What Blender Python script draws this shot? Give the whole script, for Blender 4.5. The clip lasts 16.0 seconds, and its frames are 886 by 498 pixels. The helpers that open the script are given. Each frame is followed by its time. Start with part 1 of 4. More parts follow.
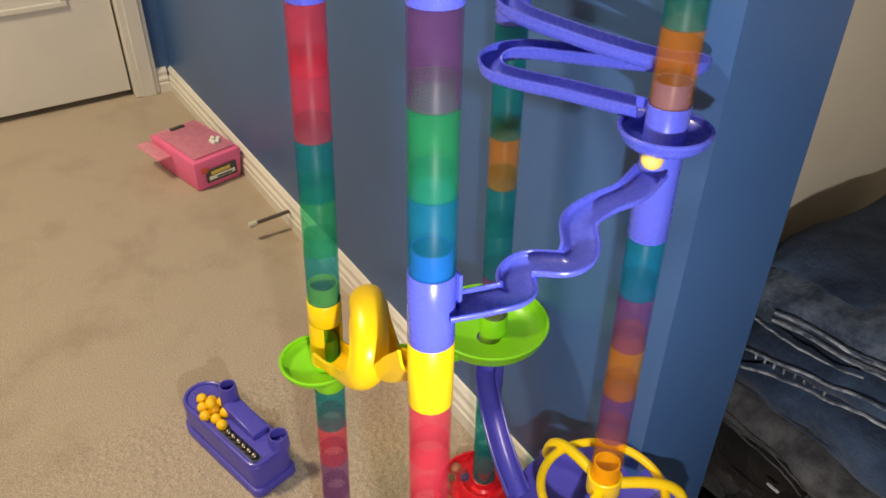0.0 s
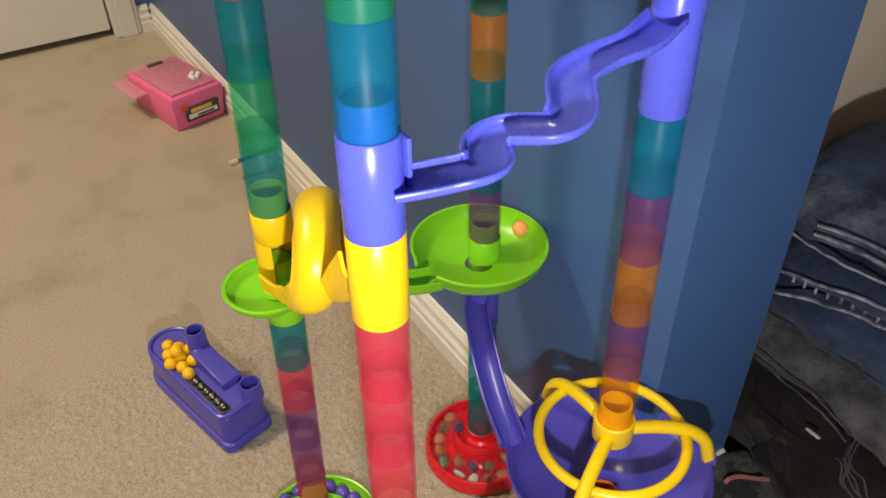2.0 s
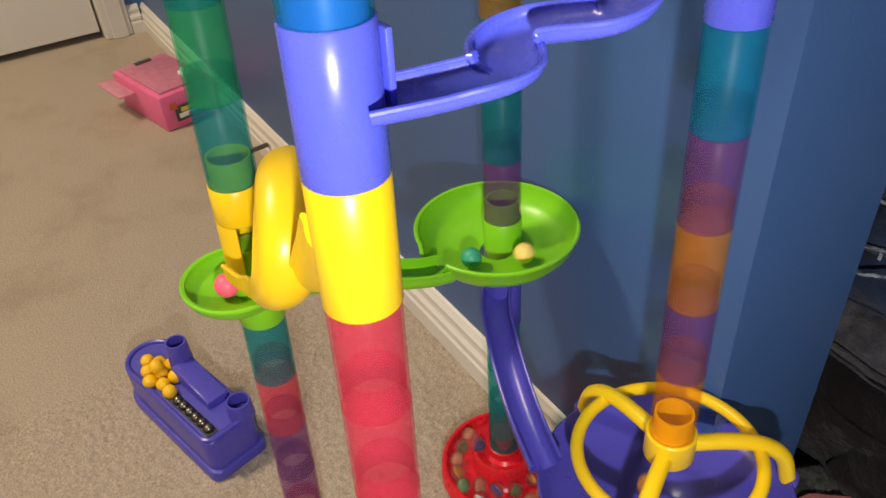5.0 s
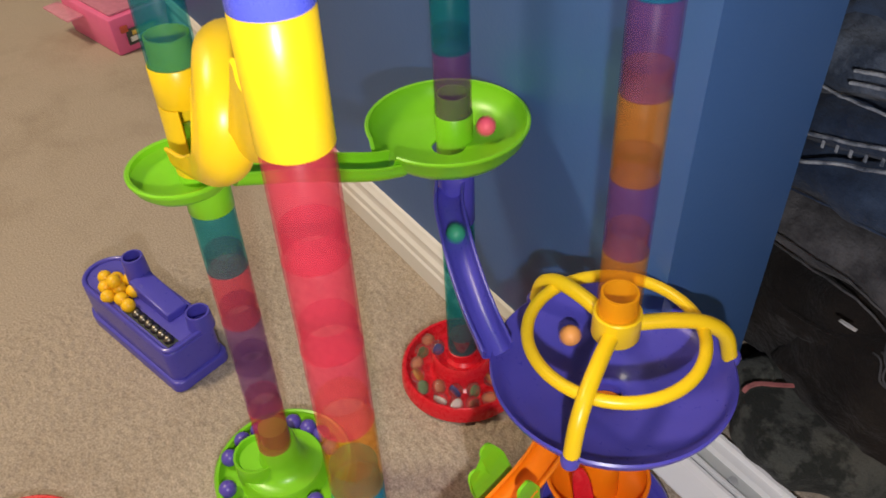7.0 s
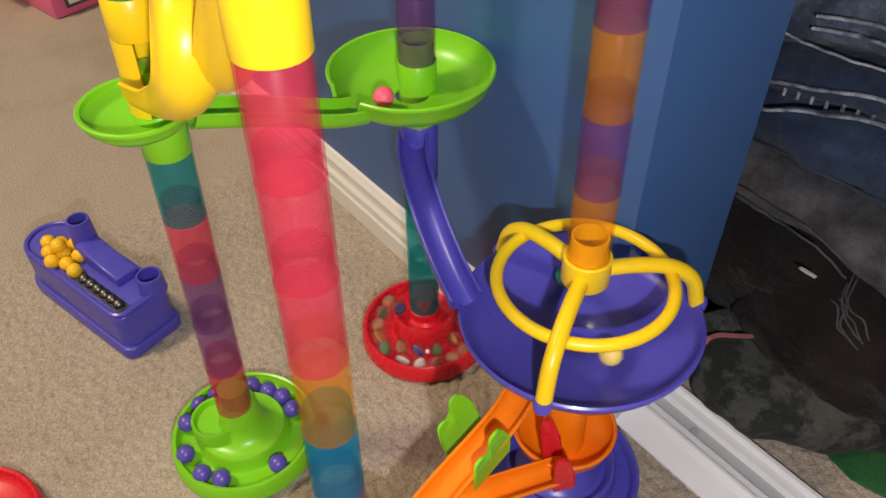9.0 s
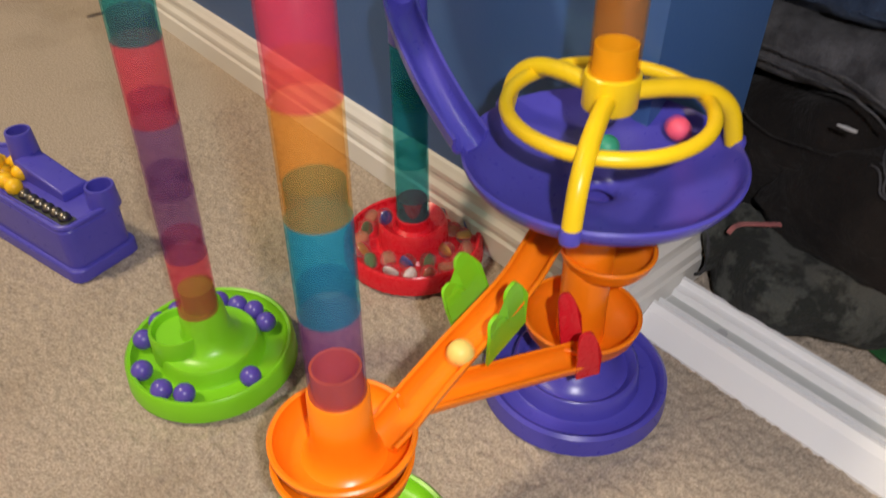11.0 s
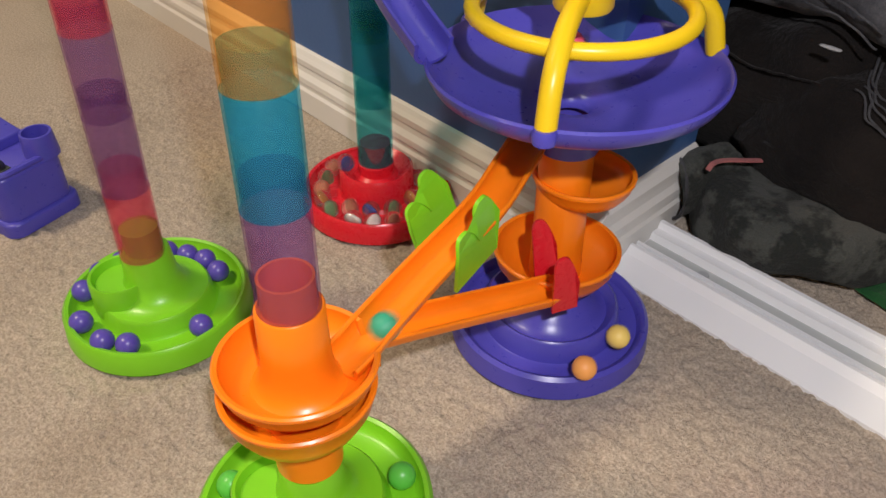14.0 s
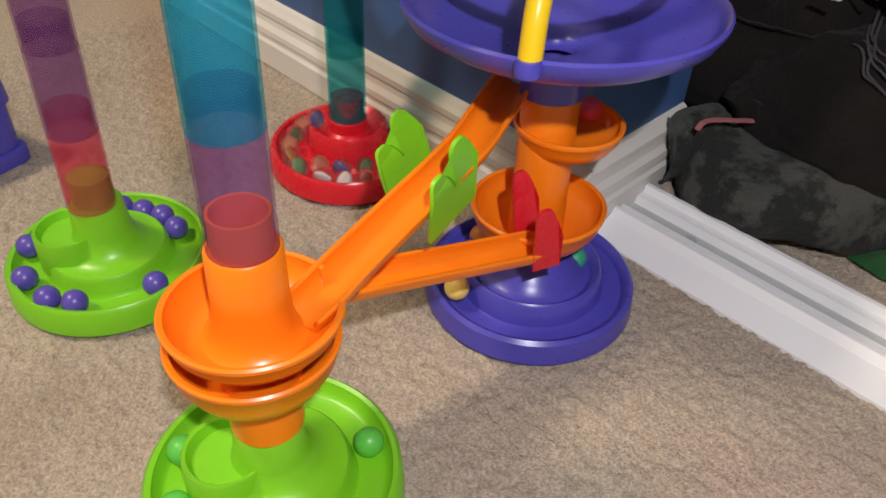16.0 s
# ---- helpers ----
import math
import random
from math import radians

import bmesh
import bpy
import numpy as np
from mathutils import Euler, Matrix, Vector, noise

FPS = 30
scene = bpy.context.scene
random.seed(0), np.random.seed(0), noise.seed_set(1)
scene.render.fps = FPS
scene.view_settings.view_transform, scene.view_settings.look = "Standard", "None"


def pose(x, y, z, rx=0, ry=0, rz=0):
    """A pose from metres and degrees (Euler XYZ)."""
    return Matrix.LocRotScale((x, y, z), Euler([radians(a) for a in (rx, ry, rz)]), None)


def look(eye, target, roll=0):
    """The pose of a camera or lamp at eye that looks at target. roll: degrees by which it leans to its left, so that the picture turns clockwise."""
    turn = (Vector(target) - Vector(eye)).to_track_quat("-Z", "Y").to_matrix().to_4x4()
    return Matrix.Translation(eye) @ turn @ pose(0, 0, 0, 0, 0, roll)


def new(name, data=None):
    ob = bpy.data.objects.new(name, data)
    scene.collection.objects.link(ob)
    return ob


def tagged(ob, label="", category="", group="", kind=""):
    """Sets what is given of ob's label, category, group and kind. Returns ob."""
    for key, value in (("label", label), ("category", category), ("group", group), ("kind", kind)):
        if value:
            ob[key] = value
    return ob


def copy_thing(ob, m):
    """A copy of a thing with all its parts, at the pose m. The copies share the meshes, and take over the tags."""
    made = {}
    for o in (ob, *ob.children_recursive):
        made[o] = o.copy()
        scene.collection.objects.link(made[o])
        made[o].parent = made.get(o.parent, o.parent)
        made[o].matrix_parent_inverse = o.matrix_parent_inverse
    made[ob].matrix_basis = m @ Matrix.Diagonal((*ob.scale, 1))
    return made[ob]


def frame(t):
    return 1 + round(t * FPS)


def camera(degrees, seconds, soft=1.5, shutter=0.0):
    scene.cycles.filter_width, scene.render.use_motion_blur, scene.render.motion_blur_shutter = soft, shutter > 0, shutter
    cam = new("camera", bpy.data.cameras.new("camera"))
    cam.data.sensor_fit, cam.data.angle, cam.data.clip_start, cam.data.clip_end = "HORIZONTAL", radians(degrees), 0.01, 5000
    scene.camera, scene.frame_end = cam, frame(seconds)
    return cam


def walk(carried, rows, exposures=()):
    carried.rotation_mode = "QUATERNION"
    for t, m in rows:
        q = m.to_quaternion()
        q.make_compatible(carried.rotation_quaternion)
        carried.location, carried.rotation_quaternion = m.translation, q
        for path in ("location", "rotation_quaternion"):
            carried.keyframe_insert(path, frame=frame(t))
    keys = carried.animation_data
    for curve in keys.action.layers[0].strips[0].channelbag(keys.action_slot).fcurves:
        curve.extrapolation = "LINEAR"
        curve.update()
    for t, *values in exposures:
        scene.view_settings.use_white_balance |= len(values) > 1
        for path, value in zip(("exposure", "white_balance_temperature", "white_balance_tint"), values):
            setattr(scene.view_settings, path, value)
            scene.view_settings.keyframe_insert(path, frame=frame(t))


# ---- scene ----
cam = camera(58.9, 16.0, 1.5, 0.4)
PATH = [
    (0.0, (0.3650, -0.4990, 0.9540), (-0.9920, 0.3960, -0.2100), 0.7),
    (0.5, (0.3560, -0.4890, 0.9330), (-0.9800, 0.4030, -0.2600), 0.7),
    (1.0, (0.3550, -0.4700, 0.9010), (-0.9730, 0.4250, -0.2980), 0.9),
    (1.5, (0.3430, -0.4490, 0.8730), (-0.9910, 0.4160, -0.3410), 0.3),
    (2.0, (0.3210, -0.4250, 0.8310), (-1.0170, 0.4040, -0.4030), -1.2),
    (2.5, (0.2750, -0.3910, 0.7840), (-1.0350, 0.4500, -0.4710), -1.9),
    (3.0, (0.2370, -0.3520, 0.7410), (-1.0480, 0.5210, -0.5190), -2.3),
    (3.5, (0.2510, -0.3440, 0.7490), (-1.0790, 0.5480, -0.4490), -2.9),
    (4.0, (0.2450, -0.3540, 0.7410), (-1.1420, 0.4880, -0.4290), -3.7),
    (6.5, (0.2700, -0.3860, 0.7220), (-1.0320, 0.3930, -0.5810), -3.9),
    (7.0, (0.2790, -0.3800, 0.7020), (-0.9810, 0.4340, -0.6210), -3.3),
    (7.5, (0.2730, -0.3800, 0.6820), (-0.9360, 0.4830, -0.6580), -1.7),
    (8.0, (0.2730, -0.3870, 0.6780), (-0.9150, 0.4910, -0.6700), -1.1),
    (10.5, (0.2810, -0.4200, 0.6050), (-0.8450, 0.5580, -0.7280), 0.3),
    (11.0, (0.2810, -0.4340, 0.5080), (-0.8800, 0.5820, -0.7660), 0.1),
    (11.5, (0.2850, -0.4380, 0.4620), (-0.8630, 0.5950, -0.8100), 0.1),
    (12.0, (0.2880, -0.4310, 0.4490), (-0.8530, 0.6270, -0.8080), 0.1),
    (12.5, (0.2900, -0.4290, 0.4460), (-0.8440, 0.6390, -0.8100), 0.3),
    (13.0, (0.2890, -0.4290, 0.4430), (-0.8350, 0.6480, -0.8120), 0.6),
    (13.5, (0.2870, -0.4310, 0.4410), (-0.8340, 0.6490, -0.8150), 0.8),
    (14.0, (0.2840, -0.4320, 0.4390), (-0.8320, 0.6460, -0.8220), 0.9),
    (14.5, (0.2870, -0.4310, 0.4360), (-0.8240, 0.6510, -0.8270), 0.9),
    (15.0, (0.2900, -0.4140, 0.4390), (-0.8010, 0.6840, -0.8270), 1.2),
    (15.5, (0.2880, -0.4170, 0.4220), (-0.7840, 0.6950, -0.8490), 1.9),
    (16.0, (0.2760, -0.4200, 0.3980), (-0.7870, 0.6870, -0.8840), 3.0),
]
walk(cam, [(t, look(e, g, roll)) for t, e, g, roll in PATH], [(0.0, 0.10, 7000, 11), (2.0, 0.0, 6900, 12), (4.0, -0.07, 6850, 15), (7.0, -0.06, 6650, 15), (10.5, -0.01, 6650, 15), (16.0, -0.04, 6450, 16)])

# ---- light ----
world = bpy.data.worlds.new("room_world")
scene.world = world
world.use_nodes = True
world.node_tree.nodes["Background"].inputs[0].default_value = (0.9, 0.85, 0.75, 1)
world.node_tree.nodes["Background"].inputs[1].default_value = 0.05


def area_lamp(name, place, target, size, watts, colour):
    data = bpy.data.lights.new(name, "AREA")
    data.shape, data.size, data.energy, data.color = "DISK", size, watts, colour
    ob = new(name, data)
    ob.matrix_world = look(place, target)
    return ob


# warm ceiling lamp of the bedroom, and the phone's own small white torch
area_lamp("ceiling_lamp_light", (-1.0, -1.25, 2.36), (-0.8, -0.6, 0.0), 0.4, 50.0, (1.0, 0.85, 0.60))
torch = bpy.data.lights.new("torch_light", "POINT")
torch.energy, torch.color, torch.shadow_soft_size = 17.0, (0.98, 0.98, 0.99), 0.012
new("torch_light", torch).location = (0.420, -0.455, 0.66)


# ---- materials ----
def base_mat(name):
    m = bpy.data.materials.new(name)
    m.use_nodes = True
    nt = m.node_tree
    b = nt.nodes["Principled BSDF"]
    return m, nt, b


def add(nt, kind, **inputs):
    n = nt.nodes.new(kind)
    for k, v in inputs.items():
        n.inputs[k].default_value = v
    return n


def noise_node(nt, scale, detail=3.0, rough=0.55, coords=None):
    n = add(nt, "ShaderNodeTexNoise", Scale=scale, Detail=detail, Roughness=rough)
    if coords is None:
        coords = nt.nodes.new("ShaderNodeTexCoord").outputs["Object"]
    nt.links.new(coords, n.inputs["Vector"])
    return n


def ramp(nt, source, a, b, lo=0.35, hi=0.65):
    r = nt.nodes.new("ShaderNodeValToRGB")
    r.color_ramp.elements[0].position, r.color_ramp.elements[1].position = lo, hi
    r.color_ramp.elements[0].color, r.color_ramp.elements[1].color = (*a, 1), (*b, 1)
    nt.links.new(source, r.inputs[0])
    return r


def bump(nt, b, source, strength, distance=0.001):
    n = add(nt, "ShaderNodeBump", Strength=strength, Distance=distance)
    nt.links.new(source, n.inputs["Height"])
    nt.links.new(n.outputs[0], b.inputs["Normal"])


def shade(c, k):
    return tuple(min(1.0, v * k) for v in c)


def plastic(name, c, rough=0.28, sub=0.0):
    """Moulded opaque toy plastic: faint mottling, scuffs in the gloss."""
    m, nt, b = base_mat(name)
    n = noise_node(nt, 35, 3)
    r = ramp(nt, n.outputs[0], shade(c, 0.96), shade(c, 1.03), 0.3, 0.7)
    nt.links.new(r.outputs[0], b.inputs["Base Color"])
    s = noise_node(nt, 180, 4, 0.7)
    g = add(nt, "ShaderNodeMapRange")
    g.inputs["To Min"].default_value, g.inputs["To Max"].default_value = rough - 0.06, rough + 0.12
    nt.links.new(s.outputs[0], g.inputs["Value"])
    nt.links.new(g.outputs[0], b.inputs["Roughness"])
    b.inputs["IOR"].default_value = 1.48
    bump(nt, b, s.outputs[0], 0.03, 0.0003)
    return m


def clear_plastic(name, c, body=0.3):
    """Tinted see-through tube plastic: light passes coloured, the wall itself glows a little and shines."""
    m, nt, b = base_mat(name)
    out = nt.nodes["Material Output"]
    n = noise_node(nt, 60, 3, 0.6)
    r = ramp(nt, n.outputs[0], shade(c, 0.85), shade(c, 1.08), 0.3, 0.7)
    nt.links.new(r.outputs[0], b.inputs["Base Color"])
    b.inputs["Roughness"].default_value = 0.4
    b.inputs["Specular IOR Level"].default_value = 0.35
    s = noise_node(nt, 240, 3, 0.7)
    bump(nt, b, s.outputs[0], 0.05, 0.0003)
    clear = add(nt, "ShaderNodeBsdfTransparent")
    clear.inputs[0].default_value = (*[v ** 0.11 for v in c], 1)
    mix = add(nt, "ShaderNodeMixShader")
    mix.inputs[0].default_value = body
    nt.links.new(clear.outputs[0], mix.inputs[1])
    nt.links.new(b.outputs[0], mix.inputs[2])
    nt.links.new(mix.outputs[0], out.inputs["Surface"])
    return m


def painted(name, c, rough=0.5, relief=0.25, scale=220):
    """Roller-painted wall or trim: slight orange-peel, faint patches."""
    m, nt, b = base_mat(name)
    big = noise_node(nt, 2.2, 4)
    r = ramp(nt, big.outputs[0], shade(c, 0.9), shade(c, 1.08), 0.3, 0.7)
    nt.links.new(r.outputs[0], b.inputs["Base Color"])
    b.inputs["Roughness"].default_value = rough
    fine = noise_node(nt, scale, 3)
    bump(nt, b, fine.outputs[0], relief, 0.0008)
    return m


def cloth(name, a, c, weave=900, lo=0.35, hi=0.65, patch=14):
    m, nt, b = base_mat(name)
    big = noise_node(nt, patch, 5, 0.65)
    r = ramp(nt, big.outputs[0], a, c, lo, hi)
    fine = noise_node(nt, weave, 2)
    mix = add(nt, "ShaderNodeMix")
    mix.data_type, mix.blend_type = "RGBA", "MULTIPLY"
    mix.inputs[0].default_value = 0.5
    nt.links.new(r.outputs[0], mix.inputs[6])
    nt.links.new(fine.outputs[0], mix.inputs[7])
    nt.links.new(mix.outputs[2], b.inputs["Base Color"])
    b.inputs["Roughness"].default_value = 0.95
    b.inputs["Sheen Weight"].default_value = 0.07
    b.inputs["Specular IOR Level"].default_value = 0.2
    folds = noise_node(nt, 38, 6, 0.65)
    both = add(nt, "ShaderNodeMath")
    both.operation = "MULTIPLY_ADD"
    both.inputs[1].default_value = 0.06
    nt.links.new(fine.outputs[0], both.inputs[0])
    nt.links.new(folds.outputs[0], both.inputs[2])
    bump(nt, b, both.outputs[0], 0.7, 0.012)
    return m


def carpet_material():
    m, nt, b = base_mat("cut_pile_carpet")
    tuft = noise_node(nt, 420, 3, 0.8)
    r = ramp(nt, tuft.outputs[0], (0.27, 0.215, 0.165), (0.64, 0.54, 0.43), 0.3, 0.70)
    stain = noise_node(nt, 5.5, 5, 0.62)
    s = ramp(nt, stain.outputs[0], (0.72, 0.68, 0.63), (1, 1, 1), 0.33, 0.5)
    mix = add(nt, "ShaderNodeMix")
    mix.data_type, mix.blend_type = "RGBA", "MULTIPLY"
    mix.inputs[0].default_value = 0.55
    nt.links.new(r.outputs[0], mix.inputs[6])
    nt.links.new(s.outputs[0], mix.inputs[7])
    nt.links.new(mix.outputs[2], b.inputs["Base Color"])
    b.inputs["Roughness"].default_value = 1.0
    b.inputs["Specular IOR Level"].default_value = 0.1
    b.inputs["Sheen Weight"].default_value = 0.1
    bump(nt, b, tuft.outputs[0], 0.8, 0.003)
    return m


def metal(name, c, rough):
    m, nt, b = base_mat(name)
    b.inputs["Base Color"].default_value = (*c, 1)
    b.inputs["Metallic"].default_value = 1.0
    s = noise_node(nt, 300, 3)
    g = add(nt, "ShaderNodeMapRange")
    g.inputs["To Min"].default_value, g.inputs["To Max"].default_value = rough * 0.7, rough * 1.4
    nt.links.new(s.outputs[0], g.inputs["Value"])
    nt.links.new(g.outputs[0], b.inputs["Roughness"])
    return m


def glass(name, c):
    """Marble glass: mostly see-through and strongly shining, a little pinkish white imitating the red tray's glow."""
    m, nt, b = base_mat(name)
    b.inputs["Base Color"].default_value = (*c, 1)
    b.inputs["Transmission Weight"].default_value = 1.0
    b.inputs["Roughness"].default_value = 0.03
    b.inputs["IOR"].default_value = 1.5
    clear = add(nt, "ShaderNodeBsdfTransparent")
    clear.inputs[0].default_value = (1.0, 0.97, 0.97, 1)
    mix = add(nt, "ShaderNodeMixShader")
    mix.inputs[0].default_value = 0.75
    nt.links.new(clear.outputs[0], mix.inputs[1])
    nt.links.new(b.outputs[0], mix.inputs[2])
    # pinkish diffuse stands in for red light thrown back by the tray
    tray_glow = add(nt, "ShaderNodeBsdfDiffuse")
    tray_glow.inputs[0].default_value = (0.95, 0.74, 0.72, 1)
    mix2 = add(nt, "ShaderNodeMixShader")
    mix2.inputs[0].default_value = 0.025
    nt.links.new(mix.outputs[0], mix2.inputs[1])
    nt.links.new(tray_glow.outputs[0], mix2.inputs[2])
    nt.links.new(mix2.outputs[0], nt.nodes["Material Output"].inputs["Surface"])
    return m


BLUE = plastic("violet_blue_plastic", (0.088, 0.115, 0.72), 0.24)
PURPLE = plastic("indigo_plastic", (0.075, 0.066, 0.43), 0.27)
GREEN = plastic("lime_green_plastic", (0.19, 0.56, 0.015), 0.3)
YELLOW = plastic("yellow_plastic", (0.86, 0.58, 0.01), 0.3)
ORANGE = plastic("orange_plastic", (0.93, 0.22, 0.006), 0.28)
RED = plastic("red_plastic", (0.62, 0.014, 0.025), 0.25)
C_RED = clear_plastic("clear_red", (0.78, 0.08, 0.14), 0.16)
C_TEAL = clear_plastic("clear_teal", (0.01, 0.27, 0.30), 0.16)
C_BLUE = clear_plastic("clear_turquoise_blue", (0.006, 0.29, 0.48), 0.17)
C_GREEN = clear_plastic("clear_green", (0.03, 0.42, 0.17), 0.16)
C_PURPLE = clear_plastic("clear_purple", (0.26, 0.10, 0.30), 0.13)
C_ORANGE = clear_plastic("clear_orange", (0.84, 0.32, 0.04), 0.10)
WALL_BLUE = painted("navy_wall_paint", (0.043, 0.110, 0.280), 0.38)
WALL_CREAM = painted("cream_wall_paint", (0.66, 0.60, 0.50), 0.6)
TRIM = painted("white_trim_paint", (0.68, 0.665, 0.63), 0.35, 0.12, 90)
CEIL = painted("white_ceiling_paint", (0.7, 0.67, 0.6), 0.8, 0.6)
CARPET = carpet_material()
TRACK = painted("white_enamel_track", (0.86, 0.87, 0.88), 0.3, 0.08, 60)
DUSTY = painted("dusty_grey_enamel", (0.50, 0.52, 0.51), 0.5, 0.1, 120)
STEEL = metal("steel", (0.20, 0.18, 0.15), 0.32)
ZINC = painted("dull_zinc", (0.42, 0.43, 0.44), 0.4, 0.1, 300)
DENIM = cloth("dark_denim", (0.011, 0.022, 0.050), (0.046, 0.076, 0.14))
DENIM_PALE = cloth("washed_denim", (0.03, 0.045, 0.075), (0.16, 0.2, 0.27), 700, 0.4, 0.75, 30)
BLACK_CLOTH = cloth("black_cotton", (0.006, 0.005, 0.005), (0.016, 0.0125, 0.011))
GREY_CLOTH = cloth("faded_grey_denim", (0.026, 0.026, 0.030), (0.125, 0.125, 0.135), 700, 0.35, 0.7, 25)
CAMO = cloth("dark_camouflage_cotton", (0.028, 0.031, 0.028), (0.085, 0.09, 0.08), 700, 0.46, 0.54, 22)
SEAM = cloth("pale_stitching", (0.06, 0.08, 0.12), (0.45, 0.49, 0.55), 700, 0.38, 0.62, 55)
PINK_CLOTH = cloth("pink_ribbon", (0.45, 0.13, 0.14), (0.6, 0.22, 0.2))
GREEN_CLOTH = cloth("green_felt", (0.015, 0.10, 0.03), (0.03, 0.17, 0.05))
WHITE_CLOTH = cloth("white_cotton", (0.4, 0.4, 0.4), (0.6, 0.6, 0.6))
PINK_PLASTIC = plastic("pink_plastic", (0.80, 0.15, 0.33), 0.35)
PINK_CLEAR = clear_plastic("clear_pink", (0.85, 0.35, 0.48), 0.55)
PRINT_DARK = plastic("print_dark", (0.05, 0.06, 0.05), 0.5)
PRINT_WHITE = plastic("print_white", (0.75, 0.75, 0.7), 0.5)
PRINT_YELLOW = plastic("print_yellow", (0.7, 0.5, 0.1), 0.5)
PRINT_RED = plastic("print_red", (0.6, 0.1, 0.05), 0.5)
RUBBER = plastic("pale_rubber", (0.6, 0.57, 0.5), 0.6)
GLASS = glass("marble_glass", (1.0, 0.97, 0.96))


# ---- geometry helpers ----
def part(name, bm, material, parent=None, label="", smooth=True):
    me = bpy.data.meshes.new(name)
    bmesh.ops.recalc_face_normals(bm, faces=bm.faces)
    for f in bm.faces:
        f.smooth = smooth
    bm.to_mesh(me)
    bm.free()
    if smooth:
        me.set_sharp_from_angle(angle=radians(42))
    me.materials.append(material)
    ob = new(name, me)
    ob.parent = parent
    if label:
        ob["label"] = label
    return ob


def empty(name, m=None):
    ob = new(name)
    ob.empty_display_size = 0.02
    if m is not None:
        ob.matrix_world = m
    return ob


def lathe(profile, segs=40, bm=None, at=(0, 0, 0)):
    """Turn a closed profile of (radius, height) about the upright axis."""
    bm = bm or bmesh.new()
    rings = []
    for r, z in profile:
        if r < 1e-6:
            rings.append([bm.verts.new((at[0], at[1], at[2] + z))])
        else:
            rings.append([bm.verts.new((at[0] + r * math.cos(2 * math.pi * i / segs), at[1] + r * math.sin(2 * math.pi * i / segs), at[2] + z)) for i in range(segs)])
    for a, b in zip(rings, rings[1:] + rings[:1]):
        if a is b or (len(a) == 1 and len(b) == 1):
            continue
        for i in range(segs):
            j = (i + 1) % segs
            quad = [a[i % len(a)], a[j % len(a)], b[j % len(b)], b[i % len(b)]]
            quad = list(dict.fromkeys(quad))
            if len(quad) > 2:
                bm.faces.new(quad)
    return bm


def spline(points, per=8):
    """A smooth line through the points."""
    p = [Vector(q) for q in points]
    p = [2 * p[0] - p[1]] + p + [2 * p[-1] - p[-2]]
    out = []
    for i in range(1, len(p) - 2):
        a, b, c, d = p[i - 1], p[i], p[i + 1], p[i + 2]
        for k in range(per):
            t = k / per
            out.append(0.5 * (2 * b + (c - a) * t + (2 * a - 5 * b + 4 * c - d) * t * t + (3 * b - a - 3 * c + d) * t ** 3))
    out.append(p[-2])
    return out


def sweep(points, section, ups=None, bm=None, closed=False):
    """Carry a closed section (side, up) along a line. ups: where the section's up side looks at each point."""
    bm = bm or bmesh.new()
    rings, n = [], len(points)
    for i, p in enumerate(points):
        if closed:
            d = points[(i + 1) % n] - points[i - 1]
        else:
            d = points[min(i + 1, n - 1)] - points[max(i - 1, 0)]
        d.normalize()
        up = ups[i] if ups else Vector((0, 0, 1))
        side = d.cross(up).normalized()
        up = side.cross(d).normalized()
        rings.append([bm.verts.new(p + side * s + up * u) for s, u in section])
    m = len(section)
    pairs = list(zip(rings, rings[1:])) + ([(rings[-1], rings[0])] if closed else [])
    for a, b in pairs:
        for k in range(m):
            bm.faces.new((a[k], a[(k + 1) % m], b[(k + 1) % m], b[k]))
    if not closed:
        bm.faces.new(rings[0])
        bm.faces.new(list(reversed(rings[-1])))
    return bm


def gutter(r, thick=0.0022, high=0.6, lip=0.0015, n=12, deep=0.8):
    """Section of an open channel: a half pipe with upright walls and a small rolled lip."""
    outer, inner = [], []
    for k in range(n + 1):
        a = math.pi + math.pi * k / n
        outer.append((r * math.cos(a), r * math.sin(a) * deep))
        inner.append(((r - thick) * math.cos(a), (r * deep - thick) * math.sin(a)))
    h = r * high
    return [(-r - lip, h), (-r - lip, h - 0.002), (-r, h - 0.003)] + outer + [(r, h - 0.003), (r + lip, h - 0.002), (r + lip, h), (r - thick, h)] + list(reversed(inner)) + [(-r + thick, h)]


def disc_section(r, n=12):
    return [(r * math.cos(2 * math.pi * k / n), r * math.sin(2 * math.pi * k / n)) for k in range(n)]


def box_bm(x0, y0, z0, x1, y1, z1, bevel=0.0, bm=None, segments=2):
    bm = bm or bmesh.new()
    made = bmesh.ops.create_cube(bm, size=1.0)["verts"]
    bmesh.ops.transform(bm, verts=made, matrix=Matrix.Translation(((x0 + x1) / 2, (y0 + y1) / 2, (z0 + z1) / 2)) @ Matrix.Diagonal((x1 - x0, y1 - y0, z1 - z0, 1)))
    if bevel:
        edges = list({e for v in made for e in v.link_edges})
        bmesh.ops.bevel(bm, geom=edges, offset=bevel, segments=segments, profile=0.5, affect="EDGES")
    return bm


